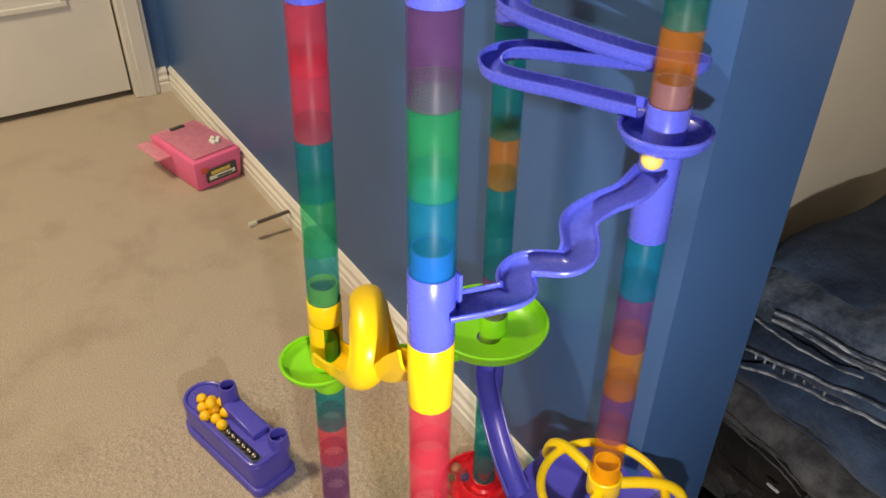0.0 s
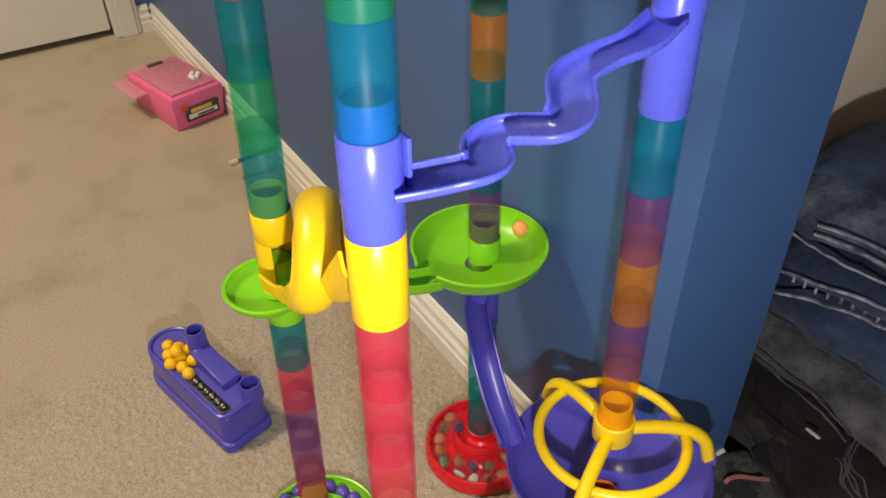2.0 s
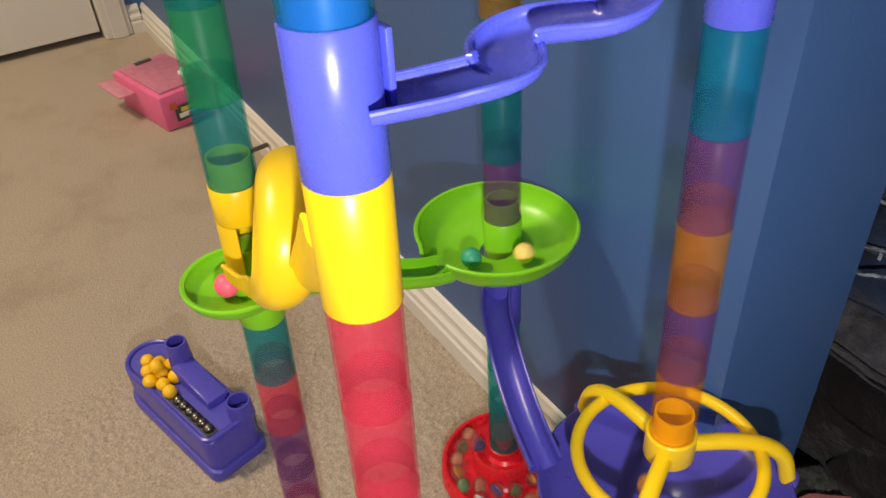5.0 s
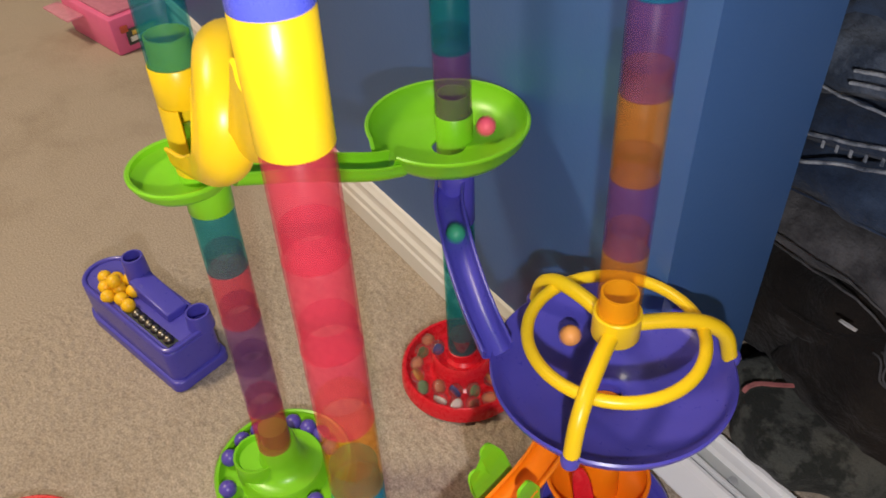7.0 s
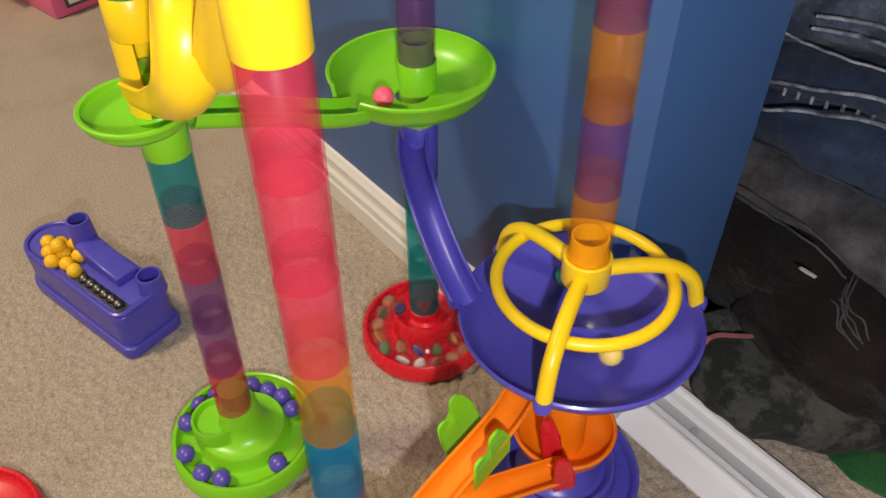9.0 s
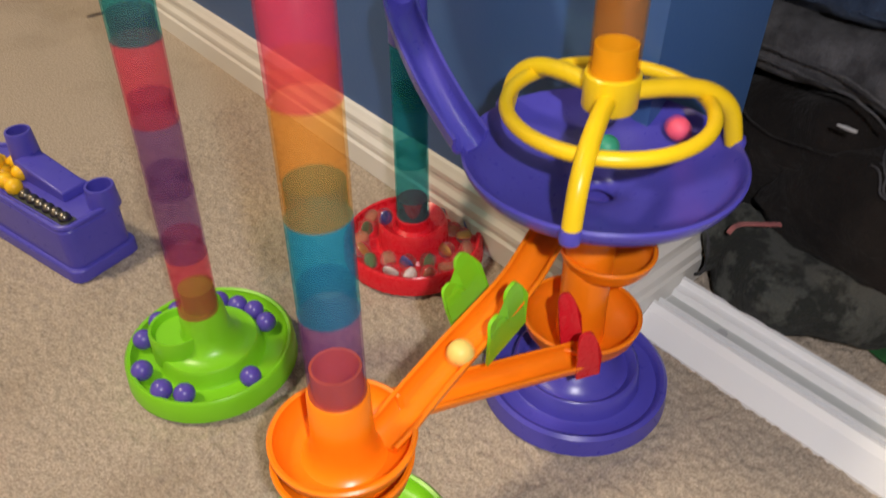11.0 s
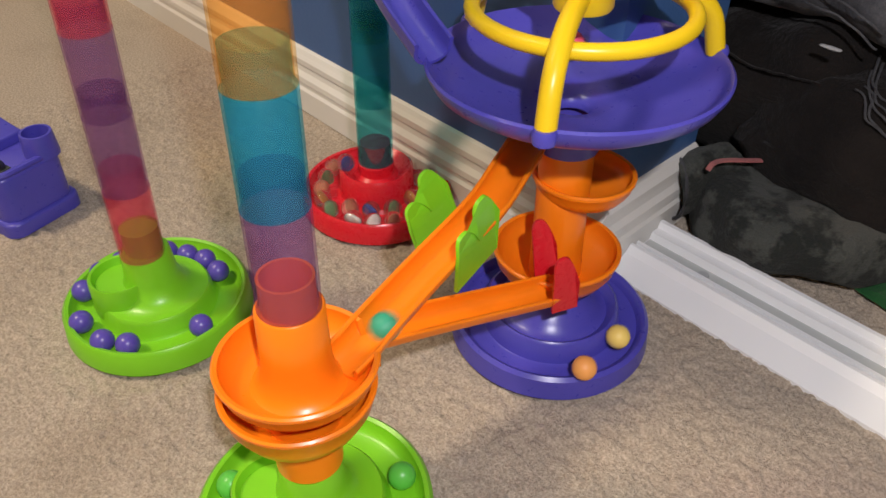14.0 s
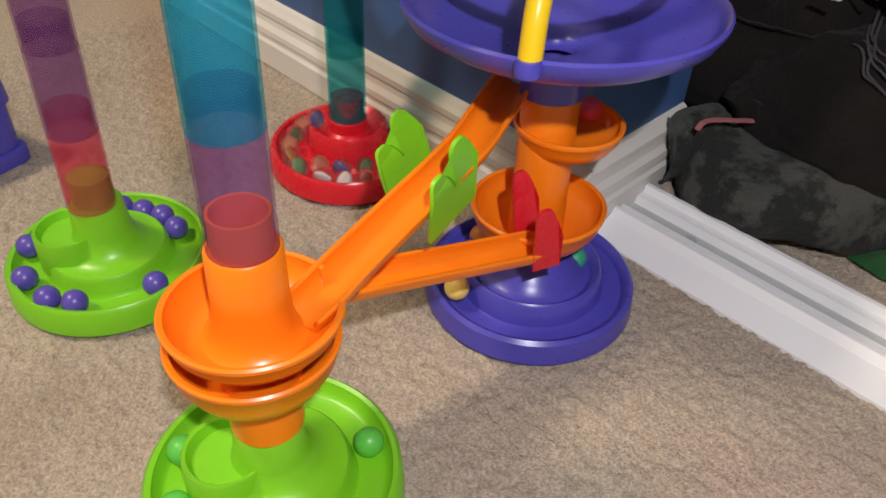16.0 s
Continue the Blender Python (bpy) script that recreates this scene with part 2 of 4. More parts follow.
def prism(outline, z0, z1, bevel=0.0, bm=None, segments=3):
    """An upright block over an outline of (x, y)."""
    bm = bm or bmesh.new()
    low = [bm.verts.new((x, y, z0)) for x, y in outline]
    high = [bm.verts.new((x, y, z1)) for x, y in outline]
    n = len(outline)
    bm.faces.new(list(reversed(low)))
    top = bm.faces.new(high)
    for i in range(n):
        bm.faces.new((low[i], low[(i + 1) % n], high[(i + 1) % n], high[i]))
    if bevel:
        bmesh.ops.bevel(bm, geom=list(top.edges), offset=bevel, segments=segments, profile=0.5, affect="EDGES")
    return bm


def ball_bm(r, at=(0, 0, 0), u=24, v=16, bm=None):
    bm = bm or bmesh.new()
    bmesh.ops.create_uvsphere(bm, u_segments=u, v_segments=v, radius=r, matrix=Matrix.Translation(at))
    return bm


def structure(ob, label="", category=""):
    return tagged(ob, label, category, "", "structure")


# ---- room ----
WALL_Y, DEEP = 0.012, 0.145           # bedroom face of the blue wall, and its thickness
WEST, EAST, SOUTH, TOP = -1.835, 2.2, -2.3, 2.4
CLOSET_BACK = 0.80



def carpet():
    """One carpet: fine tufts where the camera comes near, a plain sheet further off."""
    x0, x1, y0, y1, step = -0.62, 0.66, -0.72, 0.50, 0.0027
    nx, ny = int((x1 - x0) / step), int((y1 - y0) / step)
    rng = np.random.default_rng(5)
    xs, ys = np.linspace(x0, x1, nx + 1), np.linspace(y0, y1, ny + 1)
    gx, gy = np.meshgrid(xs, ys)
    h = rng.random(gx.shape)
    h = (h + np.roll(h, 1, 0) + np.roll(h, 1, 1)) / 3
    h = (h - 0.5) * 0.0060 - 0.0014
    edge = np.minimum.reduce([gx - x0, x1 - gx, gy - y0, y1 - gy])
    h = h * np.clip(edge / 0.05, 0, 1)
    jx, jy = (rng.random(gx.shape) - 0.5) * step * 0.7, (rng.random(gx.shape) - 0.5) * step * 0.7
    inside = edge > 1e-6
    co = np.stack([gx + jx * inside, gy + jy * inside, h], -1).reshape(-1, 3)
    idx = np.arange((nx + 1) * (ny + 1)).reshape(ny + 1, nx + 1)
    faces = np.stack([idx[:-1, :-1], idx[:-1, 1:], idx[1:, 1:], idx[1:, :-1]], -1).reshape(-1, 4)
    verts = co.tolist()
    faces = faces.tolist()
    base = len(verts)
    X, Y = [WEST - 0.2, x0, x1, EAST + 0.2], [SOUTH - 0.2, y0, y1, CLOSET_BACK + 0.2]
    for y in Y:
        for x in X:
            verts.append((x, y, 0.0))
    for j in range(3):
        for i in range(3):
            if i == 1 and j == 1:
                continue
            a = base + j * 4 + i
            faces.append((a, a + 1, a + 5, a + 4))
    me = bpy.data.meshes.new("floor")
    me.from_pydata(verts, [], faces)
    me.materials.append(CARPET)
    me.polygons.foreach_set("use_smooth", [True] * len(me.polygons))
    ob = new("floor", me)
    structure(ob, "worn beige cut-pile carpet with dark stains", "carpet")


carpet()


def wall(name, x0, y0, x1, y1, z0, z1, mat, label):
    return structure(part(name, box_bm(x0, y0, z0, x1, y1, z1), mat, None, "", False), label, "wall")


wall("wall_north", WEST, WALL_Y, 0.0, WALL_Y + DEEP, 0, TOP, WALL_BLUE, "dark blue painted bedroom wall ending at the closet opening")
wall("wall_header", 0.0, WALL_Y, 1.5, WALL_Y + DEEP, 2.05, TOP, WALL_BLUE, "blue wall above the closet opening")
wall("wall_north_east", 1.5, WALL_Y, EAST, WALL_Y + DEEP, 0, TOP, WALL_BLUE, "blue wall beyond the closet opening")
wall("wall_west_corner", WEST - 0.12, -0.03, WEST, WALL_Y + DEEP, 0, TOP, WALL_BLUE, "blue wall beside the door")
wall("wall_west_header", WEST - 0.12, -0.90, WEST, -0.03, 2.06, TOP, WALL_BLUE, "blue wall above the door")
wall("wall_west_south", WEST - 0.12, SOUTH, WEST, -0.90, 0, TOP, WALL_BLUE, "blue wall beyond the door")
wall("wall_south", WEST - 0.12, SOUTH - 0.12, EAST + 0.12, SOUTH, 0, TOP, WALL_CREAM, "cream painted bedroom wall")
wall("wall_east", EAST, SOUTH, EAST + 0.12, CLOSET_BACK + 0.12, 0, TOP, WALL_CREAM, "cream painted bedroom wall")
wall("closet_wall_back", -0.24, CLOSET_BACK, EAST, CLOSET_BACK + 0.12, 0, TOP, WALL_CREAM, "cream painted back wall of the closet")
wall("closet_wall_side", -0.24, WALL_Y + DEEP, -0.13, CLOSET_BACK, 0, TOP, WALL_CREAM, "cream painted side wall of the closet")
structure(part("ceiling", box_bm(WEST - 0.12, SOUTH - 0.12, TOP, EAST + 0.12, CLOSET_BACK + 0.12, TOP + 0.1), CEIL, None, "", False), "plain white ceiling", "ceiling")


def skirting_section():
    # (depth from the wall, height): stepped colonial moulding
    return [(0, 0), (0.014, 0), (0.014, 0.026), (0.0115, 0.029), (0.0115, 0.033), (0.013, 0.035), (0.0125, 0.041), (0.0085, 0.046), (0.0075, 0.052), (0.0092, 0.054), (0.0092, 0.060), (0.006, 0.064), (0.0035, 0.068), (0.0, 0.070)]


def skirting(name, line, out, label="white moulded baseboard, scuffed along its top edge"):
    """line: the wall's foot from end to end; out: the side that the room lies on."""
    bm = bmesh.new()
    a, b, o = Vector(line[0]), Vector(line[1]), Vector(out)
    s = skirting_section()
    rings = [[bm.verts.new(p + o * d + Vector((0, 0, z))) for d, z in s] for p in (a, b)]
    for k in range(len(s)):
        j = (k + 1) % len(s)
        bm.faces.new((rings[0][k], rings[0][j], rings[1][j], rings[1][k]))
    bm.faces.new(rings[0])
    bm.faces.new(list(reversed(rings[1])))
    return structure(part(name, bm, TRIM, None, "", False), label, "baseboard")


skirting("baseboard_north", ((WEST, WALL_Y, 0), (0.014, WALL_Y, 0)), (0, -1, 0))
skirting("baseboard_jamb", ((0, WALL_Y, 0), (0, WALL_Y + DEEP, 0)), (1, 0, 0))
skirting("baseboard_west", ((WEST, -0.03, 0), (WEST, WALL_Y - 0.014, 0)), (1, 0, 0))


def door():
    d = empty("door_1")
    x = WEST - 0.012
    slab = box_bm(x - 0.035, -0.885, 0.018, x, -0.105, 2.04, 0.002)
    part("door_leaf", slab, TRIM, d, "", False)
    # raised panel with its moulding
    for z0, z1 in ((0.275, 0.95), (1.10, 1.93)):
        for y0, y1 in ((-0.78, -0.53), (-0.46, -0.21)):
            bm = box_bm(x, y0, z0, x + 0.007, y1, z0 + 0.016, 0.003)
            box_bm(x, y0, z1 - 0.016, x + 0.007, y1, z1, 0.003, bm)
            box_bm(x, y0, z0 + 0.016, x + 0.007, y0 + 0.016, z1 - 0.016, 0.003, bm)
            box_bm(x, y1 - 0.016, z0 + 0.016, x + 0.007, y1, z1 - 0.016, 0.003, bm)
            part("panel_moulding", bm, TRIM, d, "", False)
    structure(d, "closed off-white panelled door with a dark gap below", "door")
    for name, y0, y1 in (("door_casing_1", -0.100, -0.031), ("door_casing_2", -0.955, -0.890)):
        bm = box_bm(WEST - 0.02, y0, 0, WEST + 0.014, y1, 2.10, 0.004)
        box_bm(WEST + 0.014, y0 + 0.018, 0, WEST + 0.019, y1 - 0.012, 2.09, 0.002, bm)
        structure(part(name, bm, TRIM, None, "", False), "off-white moulded door casing", "door casing")
    bm = box_bm(WEST - 0.02, -0.955, 2.10, WEST + 0.014, -0.031, 2.165, 0.004)
    structure(part("door_casing_3", bm, TRIM, None, "", False), "off-white moulded door casing", "door casing")
    # added sheet that keeps outside light from the gap under the door
    structure(part("door_backing", box_bm(WEST - 0.16, -0.95, 0.0, WEST - 0.13, 0.0, 2.1), WALL_CREAM, None, "", False), "added sheet closing the doorway behind the door gap", "wall")


door()


def door_track():
    """Sliding-door floor track: a wide front lip, two ridges and a groove."""
    t = empty("sliding_door_track")
    prof = [(0.026, -0.004), (0.026, 0.001), (0.048, 0.010), (0.0535, 0.016), (0.057, 0.016), (0.058, 0.005), (0.063, 0.005), (0.064, 0.013), (0.067, 0.013), (0.068, 0.005),
            (0.085, 0.005), (0.087, 0.012), (0.096, 0.012), (0.098, 0.018), (0.102, 0.018), (0.104, 0.008), (0.112, 0.002), (0.112, -0.004)]
    bm = bmesh.new()
    x0, x1 = 0.0145, 1.486
    a = [bm.verts.new((x0, y, z)) for y, z in prof]
    b = [bm.verts.new((x1, y, z)) for y, z in prof]
    n = len(prof)
    for k in range(n):
        bm.faces.new((a[k], a[(k + 1) % n], b[(k + 1) % n], b[k]))
    bm.faces.new(a)
    bm.faces.new(list(reversed(b)))
    part("rail", bm, TRACK, t, "", False)
    part("groove_floor", box_bm(x0 + 0.001, 0.0686, 0.0046, x1 - 0.001, 0.0846, 0.0054), DUSTY, t, "dusty grey bottom of the groove", False)
    for x in (0.075, 0.70, 1.30):
        s = lathe([(0, 0.0), (0.0050, 0.0), (0.0046, 0.0016), (0.003, 0.0022), (0, 0.0012)], 18)
        bmesh.ops.translate(s, verts=s.verts, vec=(x, 0.0765, 0.0052))
        part("screw", s, ZINC, t, "steel fixing screw")
    structure(t, "white sliding closet door floor track", "door track")


door_track()
door_stop = empty("door_stop")
bm = sweep([Vector((-0.985, -0.002, 0.045)), Vector((-0.985, -0.075, 0.041))], disc_section(0.0042))
part("spring", bm, STEEL, door_stop)
bm = sweep([Vector((-0.985, -0.075, 0.041)), Vector((-0.985, -0.092, 0.040))], disc_section(0.0065))
part("rubber_tip", bm, RUBBER, door_stop, "pale rubber tip")
tagged(door_stop, "thin metal door stop with pale rubber tip on the baseboard", "door stop")

# ---- marble run ----
TUBE, WALLT = 0.0161, 0.0013


def tube_bm(length, r=TUBE):
    """A see-through tube: open body with a narrower neck on top that plugs into the next one."""
    n = r - 0.0019
    prof = [(r, 0), (r, length - 0.0006), (r - 0.0005, length), (n, length), (n, length + 0.0185), (n - 0.0011, length + 0.0185), (n - 0.0011, length - 0.001), (r - WALLT, length - 0.0035), (r - WALLT, 0)]
    return lathe(prof, 40)


MESHES = {}


def tube(tower, z, length, mat, label):
    key = (mat.name, round(length, 4))
    if key not in MESHES:
        ob = part("tube", tube_bm(length), mat, tower, label)
        MESHES[key] = ob.data
    else:
        ob = new("tube", MESHES[key])
        ob.parent = tower
        ob["label"] = label
    ob.location = (0, 0, z)
    ob.rotation_euler = (0, 0, random.uniform(0, 6))
    return ob


COLOUR = {C_RED: "see-through red tube", C_TEAL: "see-through teal tube", C_BLUE: "see-through turquoise tube", C_GREEN: "see-through green tube", C_PURPLE: "see-through purple tube", C_ORANGE: "see-through orange tube"}


def stack(tower, z, step, mats):
    for k, mat in enumerate(mats):
        if mat is not None:
            tube(tower, z + k * step, step - 0.0004, mat, COLOUR[mat])


def collar_bm(z0, z1, neck=True, r=0.0167):
    prof = [(r - 0.0005, z0), (r, z0 + 0.0006), (r, z1 - 0.0006), (r - 0.0005, z1)]
    if neck:
        n = TUBE - 0.0019
        prof += [(n, z1), (n, z1 + 0.0185), (n - 0.0014, z1 + 0.0185), (n - 0.0014, z1 - 0.002), (r - 0.003, z1 - 0.004)]
    else:
        prof += [(r - 0.003, z1)]
    prof += [(r - 0.003, z0)]
    return lathe(prof, 40)


def moved(bm, at):
    bmesh.ops.translate(bm, verts=bm.verts, vec=(at[0], at[1], at[2] if len(at) > 2 else 0))
    return bm


def dish_bm(r, z0, z1, hole, thick=0.0022, flat=0.55):
    """A catch dish: a bowl with a rolled rim and a hole round the middle."""
    inner = [(hole, z0), (r * flat, z0 + 0.0015), (r * 0.82, z0 + (z1 - z0) * 0.30), (r * 0.95, z0 + (z1 - z0) * 0.68), (r - thick, z1)]
    rim = [(r, z1 + 0.0008), (r + 0.0012, z1 - 0.0002), (r + 0.0010, z1 - 0.0022), (r, z1 - 0.003)]
    outer = [(r * 0.96, z0 + (z1 - z0) * 0.62 - thick), (r * 0.84, z0 + (z1 - z0) * 0.26 - thick), (r * flat, z0 - thick), (hole, z0 - thick)]
    return lathe(inner + rim + outer, 56)


def notch(bm, deg, half, z):
    """Lowers a stretch of a dish's rim, where a chute runs in."""
    for v in bm.verts:
        off = (math.degrees(math.atan2(v.co.y, v.co.x)) - deg + 180) % 360 - 180
        if abs(off) < half and v.co.z > z:
            v.co.z = z
    return bm


def base_bm(r, cup, post_z, tray=0.012, high=0.045):
    """A foot: a wide ball tray with a raised rim, a stepped hub and a post that the first tube plugs over."""
    prof = [(0, 0.0), (r - 0.003, 0.0), (r, 0.003), (r - 0.0015, 0.020), (r - 0.004, 0.0225), (r - 0.0065, 0.0215), (r - 0.0085, tray + 0.003), (r - 0.013, tray), (cup + 0.004, tray), (cup + 0.001, tray + 0.003),
            (cup, high - 0.004), (cup - 0.0025, high), (cup - 0.005, high - 0.0015), (cup - 0.010, high - 0.007), (0.020, high - 0.009), (0.0164, high - 0.006), (0.0164, post_z - 0.001), (0.0138, post_z), (0.0138, post_z + 0.020), (0, post_z + 0.020)]
    return lathe(prof, 64)


def swirl_base_bm(r, hub, post_z, tray=0.012):
    """A foot whose ball tray surrounds a smooth cone that rises to the post of the first tube."""
    prof = [(0, 0.0), (r - 0.003, 0.0), (r, 0.003), (r - 0.0015, 0.020), (r - 0.004, 0.0225), (r - 0.0065, 0.0215), (r - 0.0085, tray + 0.003), (r - 0.013, tray), (hub + 0.003, tray), (hub + 0.0005, tray + 0.003),
            (hub - 0.001, 0.024), (hub - 0.003, 0.0265), (hub - 0.006, 0.0266), (hub - 0.012, 0.0275), (0.0240, 0.032), (0.0198, 0.043), (0.0178, post_z - 0.002), (0.0165, post_z), (0.0138, post_z), (0.0138, post_z + 0.020), (0, post_z + 0.020)]
    return lathe(prof, 64)


def ball_cup_bm(x, y):
    """The small round cup at the side of a foot's cone, where the run lets its balls out."""
    return moved(lathe([(0, 0.016), (0.0245, 0.016), (0.0238, 0.043), (0.0228, 0.0448), (0.0210, 0.0440), (0.0188, 0.0382), (0, 0.0368)], 36), (x, y))


# foot of each tower, and where its axis passes higher up
A, B, C, D = (-0.196, -0.282), (0.037, -0.297), (-0.199, -0.053), (0.023, -0.063)
LEAN = {A: (0.0115, 0.025), B: (-0.032, 0.030), C: (-0.015, 0.012), D: (-0.032, 0.013)}


def tower(label, at):
    """A tower stands on its foot and leans by a hair, as stacked toy tubes do."""
    ob = empty("marble_run_tower")
    up = Vector((*LEAN[at], 1)).normalized()
    ob.matrix_world = Matrix.Translation((*at, 0)) @ Vector((0, 0, 1)).rotation_difference(up).to_matrix().to_4x4()
    return tagged(ob, label, "marble run tower", "towers of the marble run")


def foot(ob, at):
    ob.matrix_parent_inverse = ob.parent.matrix_world.inverted()
    ob.location = (*at, 0)


# tower A: the small lime dish, the yellow outlet, purple balls round its foot
ta = tower("stacked red, purple, teal and green tubes on a lime green foot", A)
HA = 0.0580
bpy.context.view_layer.update()
base_a = part("base", swirl_base_bm(0.0718, 0.0425, 0.0660), GREEN, ta, "lime green ball tray foot")
foot(base_a, (A[0] - 0.003, A[1] + 0.005))
part("ball_cup", ball_cup_bm(-0.012, -0.0195), GREEN, base_a, "round outlet cup of the foot")
stack(ta, 0.0660, HA, [C_RED, C_PURPLE, C_PURPLE, C_RED, C_TEAL])
zA = 0.0660 + 5 * HA
part("collar", collar_bm(zA, zA + 0.036, False), GREEN, ta, "lime green collar")
part("catch_dish", moved(dish_bm(0.0365, zA + 0.029, zA + 0.043, 0.0030, flat=0.5), (0.001, -0.013)), GREEN, ta, "small lime green catch dish")


def arc_wall(z0, z1, r, thick, a0, a1, n=30):
    """An upright curved wall between two headings."""
    bm = bmesh.new()
    rows = []
    for k in range(n + 1):
        a = radians(a0 + (a1 - a0) * k / n)
        c, d = math.cos(a), math.sin(a)
        rows.append([bm.verts.new((q * c, q * d, z)) for q, z in ((r, z0), (r, z1), (r - thick, z1), (r - thick, z0))])
    for a, b in zip(rows, rows[1:]):
        for k in range(4):
            bm.faces.new((a[k], a[(k + 1) % 4], b[(k + 1) % 4], b[k]))
    bm.faces.new(rows[0])
    bm.faces.new(list(reversed(rows[-1])))
    return bm


outlet = part("outlet", collar_bm(zA + 0.089, zA + 2 * HA), YELLOW, ta, "yellow outlet collar")
part("outlet_wall", arc_wall(zA + 0.0362, zA + 0.0888, 0.0167, 0.0024, 45, 328), YELLOW, outlet, "curved wall round the open side of the outlet")
part("inner_post", lathe([(0, zA + 0.036), (0.0125, zA + 0.036), (0.0125, zA + 0.062), (0.010, zA + 0.066), (0, zA + 0.068)], 28), GREEN, ta, "lime green inner post")
stack(ta, zA + 2 * HA, HA, [C_TEAL, C_GREEN, C_TEAL, C_RED, C_RED])
part("connector", collar_bm(zA + 7 * HA, zA + 8 * HA), BLUE, ta, "violet blue connector")
stack(ta, zA + 8 * HA, HA, [C_TEAL, C_PURPLE])

# tower B: the orange double cup on a lime foot
tb = tower("stacked red, orange and turquoise tubes above an orange double cup", B)
bpy.context.view_layer.update()
HB, zB = 0.0583, 0.1755
base_b = part("base", swirl_base_bm(0.0725, 0.0435, 0.0610), GREEN, tb, "lime green ball tray foot")
foot(base_b, B)
part("ball_cup", ball_cup_bm(-0.012, -0.0200), GREEN, base_b, "round outlet cup of the foot")
part("stem", lathe([(0.0192, 0.0612), (0.0200, 0.100), (0.014, 0.100), (0.014, 0.0612)], 40), ORANGE, tb, "orange stem")
part("lower_cup", moved(notch(dish_bm(0.0415, 0.0950, 0.1215, 0.0130, flat=0.62), 112, 17, 0.0985), (-0.001, -0.001)), ORANGE, tb, "lower orange cup")
part("upper_cup", notch(dish_bm(0.0422, 0.1215, 0.1405, 0.0150, flat=0.55), 72, 18, 0.1255), ORANGE, tb, "upper orange cup")
part("sleeve", lathe([(0.0205, 0.086), (0.0205, 0.116), (0.0280, 0.1225), (0.0235, 0.1250), (0.0206, 0.1295), (0.0192, 0.136), (0.0183, 0.145), (0.0177, zB - 0.001), (0.0168, zB), (0.0142, zB), (0.0142, zB + 0.0185), (0.0127, zB + 0.0185), (0.0127, 0.086)], 40), ORANGE, tb, "orange sleeve")
stack(tb, zB, HB, [C_PURPLE, C_BLUE, C_ORANGE, C_RED, C_RED, C_RED])
part("yellow_connector", collar_bm(zB + 6 * HB, zB + 7 * HB), YELLOW, tb, "plain yellow connector")
part("blue_connector", collar_bm(zB + 7 * HB, zB + 8 * HB), BLUE, tb, "violet blue connector")
part("slide_fin", box_bm(-0.009, 0.0158, 0.606, 0.0100, 0.0188, 0.637, 0.001), BLUE, tb, "upright end plate of the slide")
stack(tb, zB + 8 * HB, HB, [C_BLUE, C_GREEN, C_PURPLE])
part("connector", collar_bm(zB + 11 * HB, zB + 12 * HB), BLUE, tb, "violet blue connector")
stack(tb, zB + 12 * HB, HB, [C_RED, C_TEAL])

# tower C: the wide lime dish, glass marbles in its red foot
tc = tower("stacked teal and orange tubes on a red foot by the wall", C)
bpy.context.view_layer.update()
HC, zC = 0.0592, 0.0465
foot(part("base", base_bm(0.0705, 0.034, 0.0465, 0.012, 0.042), RED, tc, "red ball tray foot"), C)
stack(tc, zC, HC, [C_TEAL, C_TEAL, C_TEAL])
part("slide_connector", collar_bm(zC + 3 * HC, zC + 4 * HC), PURPLE, tc, "indigo connector")
part("collar", collar_bm(zC + 4 * HC, zC + 5 * HC, True), GREEN, tc, "lime green collar")
part("catch_dish", moved(notch(dish_bm(0.0695, 0.317, 0.344, 0.0150, flat=0.6), -84, 13, 0.324), (0.008, -0.012)), GREEN, tc, "wide lime green catch dish")
stack(tc, zC + 5 * HC, HC, [C_PURPLE, C_TEAL, C_TEAL, C_ORANGE, C_TEAL, C_TEAL])
part("connector", collar_bm(zC + 11 * HC, zC + 12 * HC), BLUE, tc, "violet blue connector")
stack(tc, zC + 12 * HC, HC, [C_ORANGE, C_TEAL])

# tower D: the indigo funnel dish with its yellow cage, orange cups below
td = tower("stacked orange and purple tubes over an indigo funnel dish", D)
bpy.context.view_layer.update()
HD, zD = 0.0596, 0.2825
base = [(0, 0), (0.0735, 0), (0.0765, 0.003), (0.0748, 0.019), (0.072, 0.0215), (0.069, 0.0200), (0.0665, 0.0145), (0.056, 0.0135), (0.053, 0.0150), (0.0505, 0.030), (0.048, 0.032), (0.045, 0.030), (0.042, 0.026), (0.036, 0.028),
        (0.032, 0.034), (0.0165, 0.046), (0.0165, 0.060), (0, 0.060)]
foot(part("base", lathe(base, 64), PURPLE, td, "stepped indigo foot"), D)
part("lower_cup", dish_bm(0.0455, 0.057, 0.081, 0.0150, flat=0.45), ORANGE, td, "lower orange cup")
part("sleeve", lathe([(0.0195, 0.058), (0.0185, 0.085), (0.0185, 0.170), (0.0170, 0.173), (0.0150, 0.173), (0.0150, 0.058)], 40), ORANGE, td, "orange sleeve")
part("upper_cup", moved(dish_bm(0.035, 0.124, 0.141, 0.003, flat=0.45), (0.006, 0.014)), ORANGE, td, "upper orange cup")
part("funnel_neck", lathe([(0.0205, 0.164), (0.0215, 0.194), (0.0190, 0.194), (0.0180, 0.164)], 40), PURPLE, td, "indigo funnel neck")
DISH = Vector((0.0, 0.0, 0.018))
